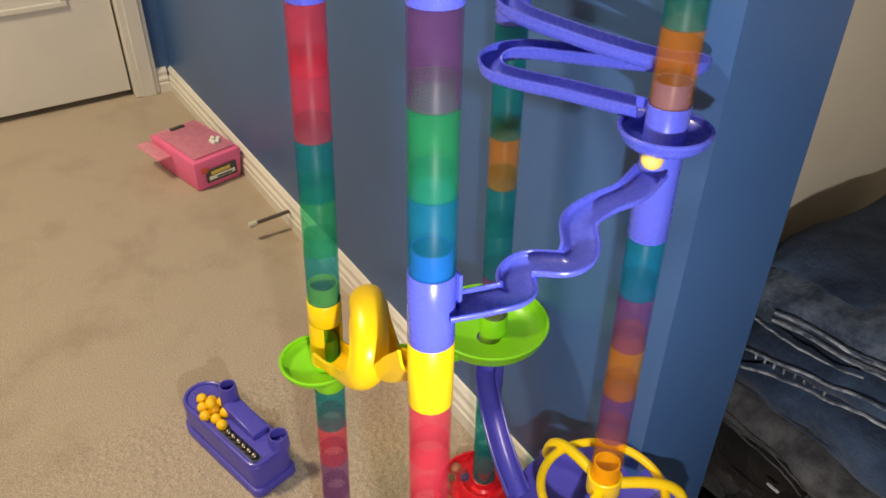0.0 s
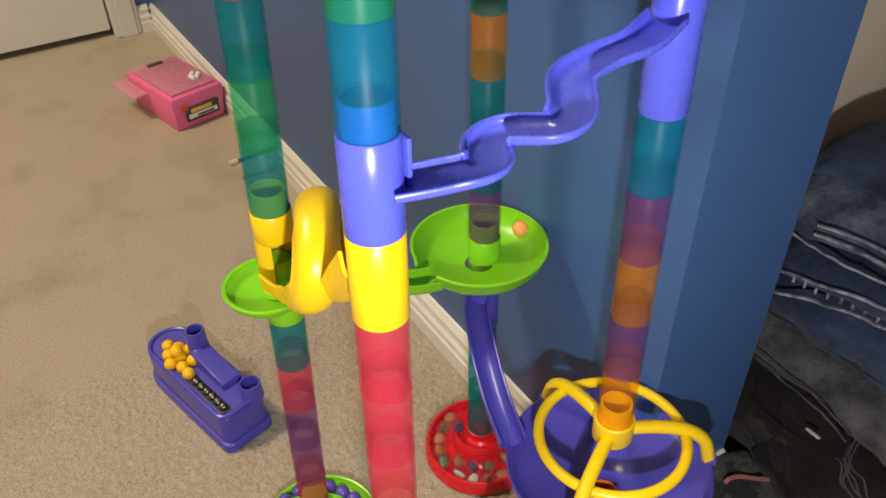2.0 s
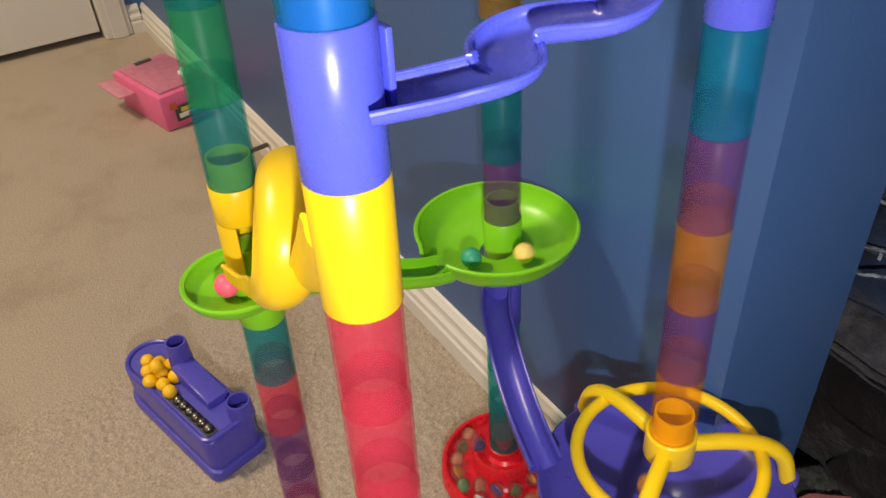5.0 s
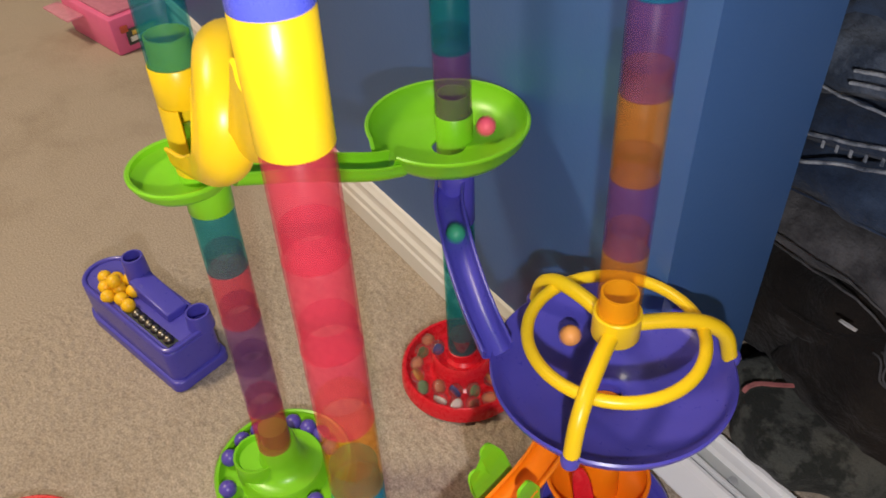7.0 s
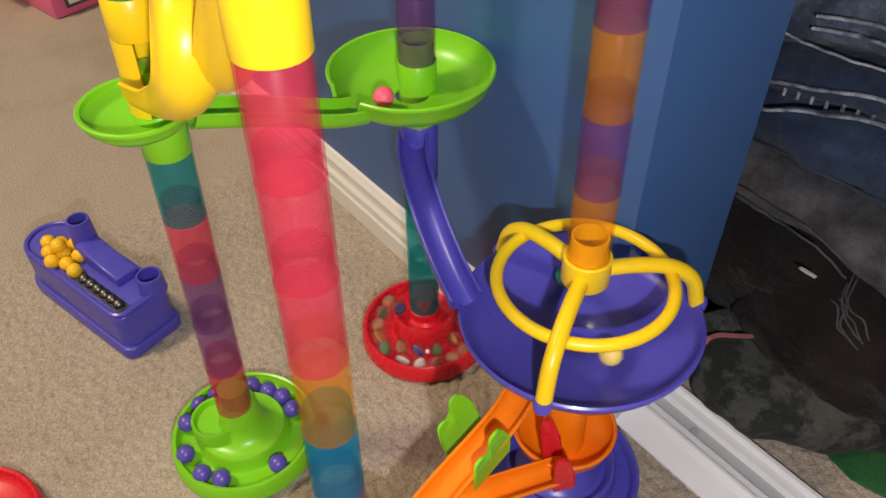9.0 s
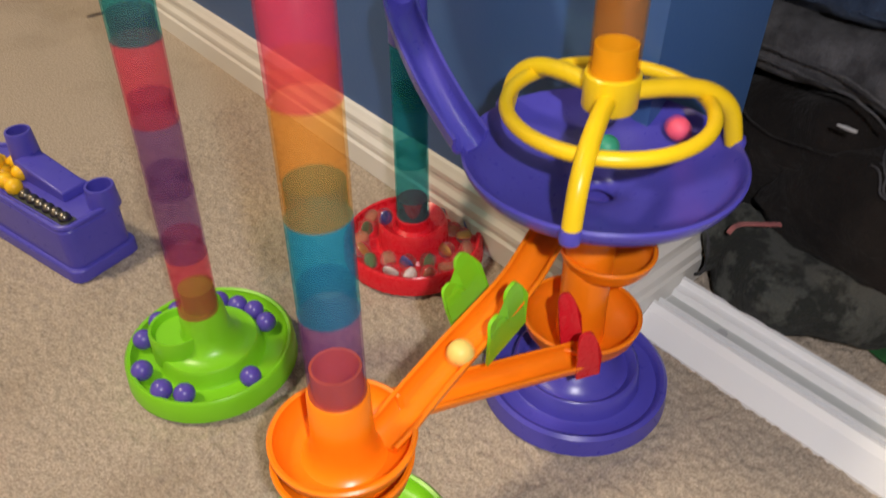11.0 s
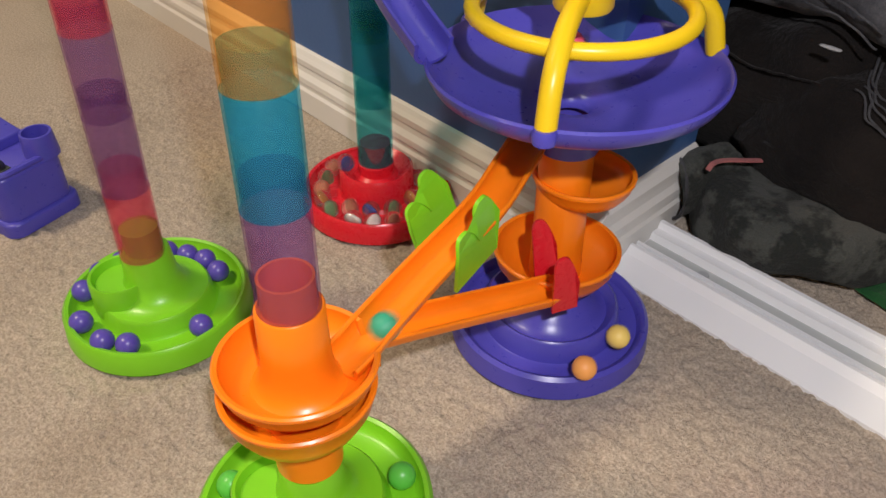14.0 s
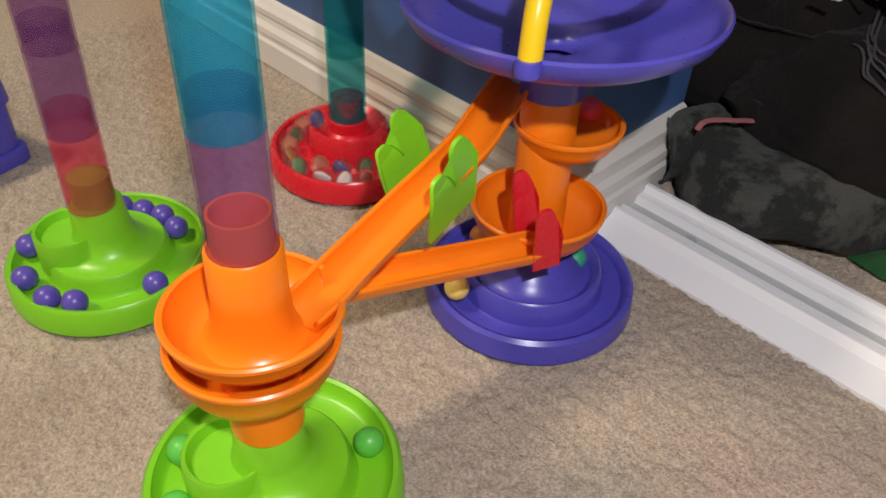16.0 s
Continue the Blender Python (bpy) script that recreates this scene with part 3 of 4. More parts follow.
funnel = [(0.0120, 0.172), (0.016, 0.177), (0.030, 0.1815), (0.055, 0.187), (0.078, 0.193), (0.087, 0.199), (0.0915, 0.206), (0.0935, 0.2075), (0.0950, 0.206), (0.0945, 0.203), (0.0905, 0.196), (0.080, 0.189), (0.055, 0.1835), (0.030, 0.178), (0.018, 0.172), (0.0120, 0.168)]
funnel_dish = part("funnel_dish", moved(lathe(funnel, 72), DISH), PURPLE, td, "wide indigo funnel dish")
hub = [(0.0170, 0.258), (0.0182, 0.260), (0.0182, zD - 0.001), (0.0172, zD), (0.0138, zD), (0.0138, zD + 0.0185), (0.0122, zD + 0.0185), (0.0122, 0.258)]
part("cage_hub", lathe(hub, 36), YELLOW, td, "yellow cage hub")
ring = [DISH + Vector((0.066 * math.cos(a), 0.066 * math.sin(a), 0.2400)) for a in (2 * math.pi * k / 56 for k in range(56))]
part("cage_ring", sweep(ring, disc_section(0.0050), None, None, True), YELLOW, td, "yellow cage ring")
for deg in (-61.5, 58.5, 178.5):
    u = Vector((math.cos(radians(deg)), math.sin(radians(deg)), 0))
    leg = spline([u * 0.014 + Vector((0, 0, 0.268)), u * 0.040 + Vector((0, 0, 0.268)), DISH + u * 0.066 + Vector((0, 0, 0.2450)), DISH + u * 0.085 + Vector((0, 0, 0.230)), DISH + u * 0.0935 + Vector((0, 0, 0.204))], 6)
    part("cage_leg", sweep(leg, disc_section(0.0063)), YELLOW, td, "yellow cage leg")
    part("leg_socket", moved(lathe([(0, 0.1995), (0.0066, 0.1995), (0.0072, 0.2050), (0.0060, 0.2078), (0, 0.2078)], 18), DISH + u * 0.0950), PURPLE, funnel_dish)
stack(td, zD, HD, [C_ORANGE, C_PURPLE, C_ORANGE, C_PURPLE, C_BLUE])
part("slide_connector", collar_bm(zD + 5 * HD, zD + 7 * HD), BLUE, td, "violet blue slide connector")
part("catch_dish", dish_bm(0.036, 0.666, 0.680, 0.0160, flat=0.5), BLUE, td, "small violet blue catch dish")
stack(td, zD + 7 * HD, HD, [C_ORANGE, C_TEAL, C_PURPLE])


def slide(name, points, r, mat, label, ups=None, per=8, high=0.55, category="marble slide", deep=0.8):
    """An open run: the channel and its two rolled rims."""
    line = spline(points, per)
    ups = [v.normalized() for v in spline(ups, per)] if ups else [Vector((0, 0, 1))] * len(line)
    run = empty(name)
    channel = part("channel", sweep(line, gutter(r, high=high, lip=0.0004, deep=deep), ups), mat, run)
    for side in (-1, 1):
        edge = []
        for k, p in enumerate(line):
            d = (line[min(k + 1, len(line) - 1)] - line[max(k - 1, 0)]).normalized()
            across = d.cross(ups[k]).normalized()
            edge.append(p + across * (r - 0.0006) * side + across.cross(d).normalized() * (r * high - 0.0006))
        part("rim", sweep(edge, disc_section(0.0014, 8), ups), mat, channel)
    return tagged(run, label, category, "slides of the marble run")


ZIG = [(0.010, -0.072, 0.650), (0.018, -0.100, 0.645), (0.014, -0.126, 0.640), (0.018, -0.150, 0.636), (0.040, -0.168, 0.631), (0.044, -0.183, 0.627), (0.026, -0.200, 0.622), (0.026, -0.213, 0.618), (0.042, -0.226, 0.618), (0.036, -0.246, 0.615), (0.026, -0.272, 0.613)]
slide("zigzag_slide", ZIG, 0.0138, BLUE, "violet blue plastic zigzag slide between two towers", high=0.12, deep=0.55)
SERP = [(-0.197, -0.062, 0.730), (-0.165, -0.080, 0.722), (-0.10, -0.064, 0.717), (-0.05, -0.046, 0.714), (-0.018, -0.024, 0.711), (-0.024, -0.004, 0.706), (-0.05, -0.022, 0.702), (-0.10, -0.048, 0.696), (-0.146, -0.070, 0.690), (-0.163, -0.086, 0.686), (-0.162, -0.103, 0.682), (-0.147, -0.110, 0.678), (-0.122, -0.098, 0.676), (-0.09, -0.080, 0.676), (-0.022, -0.058, 0.680)]
SERP = [(x, y, z + 0.006) for x, y, z in SERP]
slide("serpentine_slide", SERP, 0.0105, BLUE, "violet blue plastic serpentine slide high between two towers", high=0.5)
TROUGH = [(-0.196, -0.250, 0.376), (-0.190, -0.200, 0.360), (-0.186, -0.165, 0.346), (-0.184, -0.140, 0.337), (-0.186, -0.119, 0.330)]
slide("trough_slide", TROUGH, 0.0142, GREEN, "lime green trough leading to the wide catch dish", high=0.35)
CURVE = [(-0.198, -0.060, 0.272), (-0.176, -0.077, 0.267), (-0.146, -0.092, 0.260), (-0.113, -0.106, 0.251), (-0.078, -0.118, 0.241), (-0.046, -0.126, 0.232), (-0.020, -0.130, 0.227)]
slide("curved_slide", CURVE[:5] + [(-0.044, -0.1265, 0.2305)], 0.0130, PURPLE, "indigo curved slide running into the funnel dish")
CHUTE_UP = [(-0.004, -0.068, 0.170), (0.010, -0.107, 0.163), (0.021, -0.143, 0.155), (0.030, -0.202, 0.143), (0.040, -0.246, 0.138), (0.044, -0.262, 0.1358), (0.046, -0.276, 0.1335)]
slide("long_chute", CHUTE_UP, 0.0130, ORANGE, "orange plastic chute sloping down to the double cup", high=0.2)
CHUTE_LOW = [(0.016, -0.252, 0.112), (0.026, -0.205, 0.103), (0.038, -0.150, 0.091), (0.052, -0.098, 0.082)]
slide("short_chute", CHUTE_LOW, 0.0126, ORANGE, "orange plastic chute with red guides", high=0.2)
LOOP = [(-0.002, -0.276, 0.545), (-0.036, -0.270, 0.508), (-0.074, -0.262, 0.472), (-0.109, -0.251, 0.452), (-0.141, -0.244, 0.463), (-0.151, -0.243, 0.490), (-0.135, -0.252, 0.516), (-0.108, -0.264, 0.522), (-0.085, -0.275, 0.503), (-0.083, -0.281, 0.472), (-0.103, -0.280, 0.444), (-0.134, -0.277, 0.428), (-0.168, -0.280, 0.420)]
LOOP = [(x, y, z if k < 3 or k > 10 else 0.452 + (z - 0.452) * 0.76) for k, (x, y, z) in enumerate(LOOP)]
mid = Vector((-0.115, -0.262, 0.478))
UPS = []
for k, p in enumerate(LOOP):
    inward = mid - Vector(p)
    inward.y *= 0.2
    UPS.append(Vector((0.3, 0, 1)) if k < 2 else (Vector((0, 0, 1)) if k == len(LOOP) - 1 else inward.normalized()))
slide("loop_slide", LOOP, 0.0160, YELLOW, "yellow plastic loop slide twisting between two towers", UPS)


def leaf_guide(x, y, z, turn, lean, mat, w, h, name, label, lobes=2):
    """A flat wavy guide plate clipped to a chute's edge."""
    bm = bmesh.new()
    n = 40
    out = []
    for k in range(n + 1):
        s = k / n
        u = 2 * ((s * lobes) % 1.0 if k < n else 1.0) - 1
        tall = 1.0 if lobes == 1 or s > 0.5 else 0.82
        out.append((w * (s - 0.5), h * tall * (1 - (0.30 if lobes > 1 else 0.42) * abs(u) ** 3)))
    pts = [(-w / 2, 0)] + out + [(w / 2, 0)]
    front = [bm.verts.new((a, 0.0012 + 0.003 * math.sin(b / h * 8), b)) for a, b in pts]
    back = [bm.verts.new((a, -0.0012 + 0.003 * math.sin(b / h * 8), b)) for a, b in pts]
    m = len(pts)
    bm.faces.new(front)
    bm.faces.new(list(reversed(back)))
    for k in range(m):
        bm.faces.new((front[k], front[(k + 1) % m], back[(k + 1) % m], back[k]))
    bmesh.ops.triangulate(bm, faces=[f for f in bm.faces if len(f.verts) > 4])
    ob = part(name, bm, mat)
    ob.matrix_world = pose(x, y, z, lean[0], lean[1], turn)
    return tagged(ob, label, "guide plate", "guide plates of the marble run")


leaf_guide(0.003, -0.162, 0.127, 98, (-12, -14), GREEN, 0.040, 0.050, "leaf_guide", "lime green leaf-shaped guide clipped to an orange chute")
leaf_guide(0.034, -0.162, 0.125, 98, (6, -14), GREEN, 0.042, 0.055, "leaf_guide", "lime green leaf-shaped guide clipped to an orange chute")
leaf_guide(0.037, -0.093, 0.081, 62, (-8, -8), RED, 0.017, 0.044, "flap_guide", "red tongue-shaped guide clipped to an orange chute", 1)
leaf_guide(0.063, -0.104, 0.074, 62, (6, -8), RED, 0.018, 0.048, "flap_guide", "red tongue-shaped guide clipped to an orange chute", 1)

# ---- balls ----
BR = 0.0088


def ball(name, c, label, place, group):
    ob = part(name, ball_bm(BR), c, None)
    ob.location = place
    return tagged(ob, label, "ball", group)


PURPLE_BALL = plastic("violet_ball", (0.10, 0.07, 0.40), 0.3)
PALE_YELLOW = plastic("pale_yellow_ball", (0.85, 0.62, 0.16), 0.45)
PALE_ORANGE = plastic("pale_orange_ball", (0.90, 0.38, 0.10), 0.45)
SEA_GREEN = plastic("sea_green_ball", (0.03, 0.33, 0.19), 0.45)
HOT_PINK = plastic("hot_pink_ball", (0.95, 0.12, 0.20), 0.45)
GREEN_BALL = plastic("green_ball", (0.10, 0.50, 0.06), 0.35)
first = None
for deg, far in ((-163, 0.058), (-140, 0.057), (-102, 0.054), (-70, 0.053), (-48, 0.051), (12, 0.054), (83, 0.054), (104, 0.055), (122, 0.054), (141, 0.057), (160, 0.057), (178, 0.057)):
    p = (A[0] + far * math.cos(radians(deg)), A[1] + far * math.sin(radians(deg)), 0.012 + BR)
    if first is None:
        first = ball("tray_ball", PURPLE_BALL, "shiny violet plastic ball in the lime tray", p, "violet balls in the lime tray")
    else:
        copy_thing(first, Matrix.Translation(p))
first = None
for deg in (-145, 66, -106, 150):
    p = (B[0] + 0.0545 * math.cos(radians(deg)), B[1] + 0.0545 * math.sin(radians(deg)), 0.012 + BR)
    if first is None:
        first = ball("tray_ball", GREEN_BALL, "shiny green plastic ball in the lime tray", p, "green balls in the lime tray")
    else:
        copy_thing(first, Matrix.Translation(p))

VANES = [plastic("vane_" + n, c, 0.4) for n, c in (("blue", (0.02, 0.05, 0.3)), ("white", (0.85, 0.85, 0.82)), ("green", (0.10, 0.22, 0.08)), ("brown", (0.45, 0.16, 0.08)), ("amber", (0.6, 0.3, 0.05)))]


def marble(at, vane, turn):
    m = empty("glass_marble", Matrix.Translation(at))
    part("glass", ball_bm(0.0083, (0, 0, 0), 20, 14), GLASS, m, "clear glass body")
    v = ball_bm(0.0060, (0, 0, 0), 14, 10)
    bmesh.ops.transform(v, verts=v.verts, matrix=pose(0, 0, 0, turn, turn * 2, turn * 3) @ Matrix.Diagonal((1.15, 0.26, 0.72, 1)))
    part("vane", v, VANES[vane], m, "coloured twist inside")
    tagged(m, "clear glass marble with a " + ("blue", "white", "green", "brown", "amber")[vane] + " twist in the red tray", "marble", "glass marbles in the red tray")


rng = random.Random(3)
SPOTS = ((-146, 0.050, 2), (-124, 0.052, 3), (-106, 0.054, 4), (-87, 0.057, 2), (-73, 0.044, 3), (-61, 0.058, 1), (-47, 0.042, 0), (-43, 0.0595, 1), (-20, 0.042, 2), (-26, 0.0595, 3), (14, 0.040, 4), (-8, 0.059, 3),
         (8, 0.058, 3), (48, 0.050, 4), (27, 0.057, 3), (62, 0.041, 3), (69, 0.058, 0), (101, 0.042, 0), (-165, 0.052, 3), (88, 0.056, 3), (128, 0.050, 4))
for deg, far, vane in SPOTS:
    marble((C[0] + far * math.cos(radians(deg)), C[1] + far * math.sin(radians(deg)), 0.0205), vane, rng.uniform(0, 180))
marble((-0.214, -0.076, 0.0468), 0, 40)

# ---- purple toy with yellow beads ----


def bead_toy():
    toy = empty("bead_game", pose(-0.371, -0.327, 0, 0, 0, 14))
    L, W = 0.205, 0.068

    def outline(inset, x0=-L, x1=0.0, w=W):
        pts = []
        r1, r2 = w / 2 - inset, 0.012
        for k in range(13):
            a = radians(90 + 180 * k / 12)
            pts.append((x0 + w / 2 + r1 * math.cos(a), w / 2 + r1 * math.sin(a)))
        for cx, cy, a0 in ((x1 - r2 - inset, inset + r2, -90), (x1 - r2 - inset, w - inset - r2, 0)):
            for k in range(5):
                a = radians(a0 + 90 * k / 4)
                pts.append((cx + r2 * math.cos(a), cy + r2 * math.sin(a)))
        return pts

    body = prism(outline(-0.003), 0.0, 0.014, 0.003)
    prism(outline(0.001), 0.0142, 0.058, 0.004, body)
    part("body", body, PURPLE, toy, "indigo body with rounded end")
    part("tray_floor", prism(outline(0.008, -L, -0.118), 0.0582, 0.0595), PURPLE, toy)
    rim = [Vector((x, y, 0.0595)) for x, y in outline(0.004)]
    part("rim", sweep(rim, disc_section(0.0032, 8), None, None, True), PURPLE, toy)
    part("post", moved(lathe([(0.0150, 0.058), (0.0128, 0.100), (0.0122, 0.1015), (0.0102, 0.1015), (0.0102, 0.070), (0.0, 0.070), (0, 0.058)], 28), (-0.128, 0.052)), PURPLE, toy, "tall open cup")
    ramp_bm = prism([(-0.120, 0.034), (-0.046, 0.034), (-0.046, 0.062), (-0.120, 0.062)], 0.058, 0.079, 0.003)
    for v in ramp_bm.verts:
        if v.co.z > 0.068:
            v.co.z -= max(0, (v.co.x + 0.120)) * 0.16
    part("ramp", ramp_bm, PURPLE, toy, "sloped block")
    part("cup", moved(lathe([(0.0155, 0.056), (0.0140, 0.077), (0.0135, 0.0785), (0.0115, 0.0785), (0.0110, 0.062), (0, 0.062), (0, 0.056)], 28), (-0.014, 0.056)), PURPLE, toy, "short open cup")
    part("channel", prism([(-0.104, 0.010), (-0.012, 0.010), (-0.012, 0.024), (-0.104, 0.024)], 0.0582, 0.0592), PRINT_DARK, toy, "dark channel")
    for k in range(6):
        part("steel_bead", ball_bm(0.0062, (-0.083 + k * 0.0126, 0.0170, 0.0610), 14, 10), STEEL, toy, "dull steel bead")
    spots = [(-0.150, 0.017), (-0.134, 0.026), (-0.152, 0.034), (-0.133, 0.010), (-0.116, 0.018), (-0.138, 0.043), (-0.117, 0.0345), (-0.100, 0.017), (-0.166, 0.026)]
    for k, (x, y) in enumerate(spots):
        part("yellow_bead", ball_bm(0.0085, (x, y, 0.0645), 16, 12), BEAD, toy, "yellow bead")
    part("yellow_bead", ball_bm(0.0085, (-0.136, 0.024, 0.077), 16, 12), BEAD, toy, "yellow bead")
    tagged(toy, "indigo plastic bead game with yellow beads on the carpet", "toy")


BEAD = plastic("yellow_bead_plastic", (0.9, 0.52, 0.01), 0.4)
bead_toy()

# a spare red tray lying on the carpet
spare = part("red_tray", moved(base_bm(0.074, 0.034, 0.036, 0.012, 0.038), (-0.255, -0.530)), RED)
tagged(spare, "spare red plastic ball tray lying on the carpet", "tray")


def pink_box():
    b = empty("pink_box", pose(-1.240, -0.062, 0, 0, 0, 12))
    L, W, H = 0.20, 0.125, 0.078
    body = box_bm(-L, -W / 2, 0, 0, W / 2, H, 0.006)
    for v in body.verts:
        if v.co.z < H * 0.4:
            v.co.x = -L / 2 + (v.co.x + L / 2) * 0.93
            v.co.y *= 0.93
    part("tub", body, PINK_PLASTIC, b, "hot pink tub")
    lid = part("lid", box_bm(-L + 0.012, -W / 2 + 0.010, H, -0.012, W / 2 - 0.010, H + 0.006, 0.003), PINK_CLEAR, b, "paler see-through pink lid")
    lip = box_bm(-L - 0.004, -W / 2 - 0.036, H - 0.020, -0.10, -W / 2 - 0.001, H - 0.015, 0.002)
    part("flap", lip, PINK_CLEAR, b, "paler pink flap folded out beside the tub")
    part("catch", box_bm(-L + 0.020, -0.02, H + 0.0062, -L + 0.032, 0.016, H + 0.009, 0.001), PRINT_DARK, lid, "small dark catch on the lid")
    for k in range(5):
        part("toy_bit", ball_bm(0.006, (-0.045 - 0.010 * (k % 3), 0.020 + 0.009 * (k // 2), H + 0.009), 10, 8), PRINT_WHITE, lid, "small white trinket on the lid")
    patch = part("label_patch", box_bm(0.0002, -0.036, 0.018, 0.0016, 0.044, 0.050, 0.0006), PRINT_DARK, b, "dark printed badge")
    for k, (y0, y1, z0, z1, m) in enumerate(((-0.030, 0.038, 0.024, 0.034, PRINT_WHITE), (-0.024, 0.026, 0.036, 0.045, PRINT_YELLOW), (-0.046, -0.030, 0.046, 0.060, PRINT_RED), (-0.010, 0.030, 0.0255, 0.030, PRINT_DARK))):
        part("print_bar", box_bm(0.0017 + 0.0002 * k, y0, z0, 0.0024 + 0.0002 * k, y1, z1, 0.0003), m, patch, "printed bar")
    tagged(b, "hot pink plastic toy tub with a clear lid beside the baseboard", "toy box")


pink_box()

# ---- clothes in the closet ----


def garment(name, x0, x1, y0, y1, z0, z1, mat, label, seed, wave=0.012, rise=0.0, front=None, category="clothes", floor=0.003):
    """A folded garment: a soft slab with rounded edges, sagging and wrinkled. front: (share of its length, how far its front edge lies) pairs."""
    bm = bmesh.new()
    nu, nv = 90, 64
    rings = []
    for i in range(nu + 1):
        s = i / nu
        endr = min(1.0, (min(s, 1 - s) * (x1 - x0) / 0.03)) ** 0.5 if 0 < s < 1 else 0.02
        x = x0 + (x1 - x0) * s
        edge = y0 if not front else float(np.interp(s, [f[0] for f in front], [f[1] for f in front]))
        cy, cz, ry, rz = (edge + y1) / 2, (z0 + z1) / 2, (y1 - edge) / 2, (z1 - z0) / 2
        r = []
        for j in range(nv):
            a = 2 * math.pi * j / nv
            ca, sa = math.cos(a), math.sin(a)
            px = cy + ry * math.copysign(abs(ca) ** 0.5, ca) * (0.9 + 0.1 * endr)
            pz = cz + rz * math.copysign(abs(sa) ** 0.7, sa) * endr
            q = Vector((x * 9 + seed * 7.3, px * 9, pz * 14 + seed))
            n = noise.noise_vector(q) * wave + noise.noise_vector(q * 2.7) * wave * 0.5 + noise.noise_vector(q * 7) * wave * 0.15
            ridge = abs(noise.noise(Vector((x * 16 + seed, px * 5 + pz * 9, seed * 1.7)))) * wave * 0.9
            r.append(bm.verts.new((x + n.x, px + n.y - ridge * (1 if ca < 0 else 0), max(floor, pz + rise * s + n.z + (ridge if sa > 0 else 0)))))
        rings.append(r)
    for a, b in zip(rings, rings[1:]):
        for j in range(nv):
            bm.faces.new((a[j], a[(j + 1) % nv], b[(j + 1) % nv], b[j]))
    bm.faces.new(list(reversed(rings[0])))
    bm.faces.new(rings[-1])
    return tagged(part(name, bm, mat), label, category, "clothes piled in the closet")


def seam(parent, points, r=0.0013, name="seam", mat=None):
    """A pale worn seam lying on the garment's front."""
    line = spline(points, 12)
    line = [p + noise.noise_vector(p * 26) * 0.0035 + noise.noise_vector(p * 90) * 0.0012 for p in line]
    part(name, sweep(line, [(r * 1.5 * math.cos(a), r * math.sin(a)) for a in (k * math.pi / 4 for k in range(8))]), mat or SEAM, parent, "pale worn seam")


def front_of(ob, x, z):
    """How far the cloth's front lies at a place along it and a height."""
    near = sorted(ob.data.vertices, key=lambda v: (v.co.x - x) ** 2 + (v.co.z - z) ** 2 + max(0.0, v.co.y - 0.30) ** 2)[:6]
    return min(v.co.y for v in near)


g = garment("trousers", -0.075, 0.70, 0.185, 0.62, 0.0, 0.195, BLACK_CLOTH, "black cotton trousers heaped on the closet floor", 1, 0.020)
seam(g, [(x, front_of(g, x, 0.150) + 0.0006, 0.150) for x in (-0.03, 0.02, 0.07, 0.12, 0.18)], 0.0010, "hem", BLACK_CLOTH)
g = garment("jeans", -0.070, 0.60, 0.180, 0.58, 0.188, 0.250, GREY_CLOTH, "faded grey jeans with a frayed hem folded in the pile", 4, 0.012, -0.04)
for dz in (0.0, 0.011):
    seam(g, [(-0.03, 0.166, 0.226 - dz), (0.03, 0.162, 0.228 - dz), (0.08, 0.164, 0.222 - dz), (0.115, 0.168, 0.206 - dz)], 0.0008, "hem", GREY_CLOTH)
g = garment("jeans", -0.072, 0.65, 0.184, 0.60, 0.236, 0.305, DENIM, "dark navy jeans folded in the pile", 5, 0.010, 0.03)
seam(g, [(x, front_of(g, x, 0.262 + 0.05 * x) + 0.0006, 0.262 + 0.05 * x) for x in (-0.04, 0.01, 0.06, 0.12, 0.20)], 0.0010, "hem", DENIM)
g = garment("jeans", -0.068, 0.65, 0.180, 0.60, 0.292, 0.345, DENIM, "dark blue jeans with pale worn seams folded in the pile", 6, 0.008, 0.12)
seam(g, [(-0.05, 0.172, 0.302), (0.0, 0.168, 0.308), (0.06, 0.168, 0.330), (0.14, 0.170, 0.350), (0.3, 0.178, 0.38)], 0.0015)
seam(g, [(-0.05, 0.172, 0.326), (0.0, 0.168, 0.332), (0.06, 0.167, 0.352), (0.14, 0.170, 0.370), (0.3, 0.178, 0.40)], 0.0015)
for k in range(8):
    x = 0.004 + 0.0125 * k
    z = 0.322 + 0.17 * x
    y = front_of(g, x, z) - 0.0012
    part("print_bar", box_bm(x - 0.0014, y, z - 0.0035, x + 0.0014, y + 0.001, z + 0.0035, 0.0003), SEAM, g, "pale woven letter bar")
g = garment("jeans", -0.062, 0.60, 0.194, 0.62, 0.335, 0.415, DENIM_PALE, "washed blue jeans with frayed seams on the pile", 7, 0.012, 0.10)
for dz, y in ((0.0, 0.186), (0.010, 0.184)):
    seam(g, [(0.010, y - 0.006, 0.392 - dz), (0.05, y - 0.008, 0.400 - dz), (0.10, y - 0.006, 0.404 - dz), (0.16, y - 0.004, 0.412 - dz), (0.3, y - 0.004, 0.43 - dz)], 0.0014)
seam(g, [(-0.03, 0.180, 0.368), (0.01, 0.177, 0.370), (0.05, 0.176, 0.372), (0.12, 0.178, 0.385)], 0.0010)
g = garment("jeans", -0.060, 0.60, 0.225, 0.62, 0.385, 0.428, DENIM, "dark indigo jeans spread on top of the pile", 8, 0.012, 0.05)
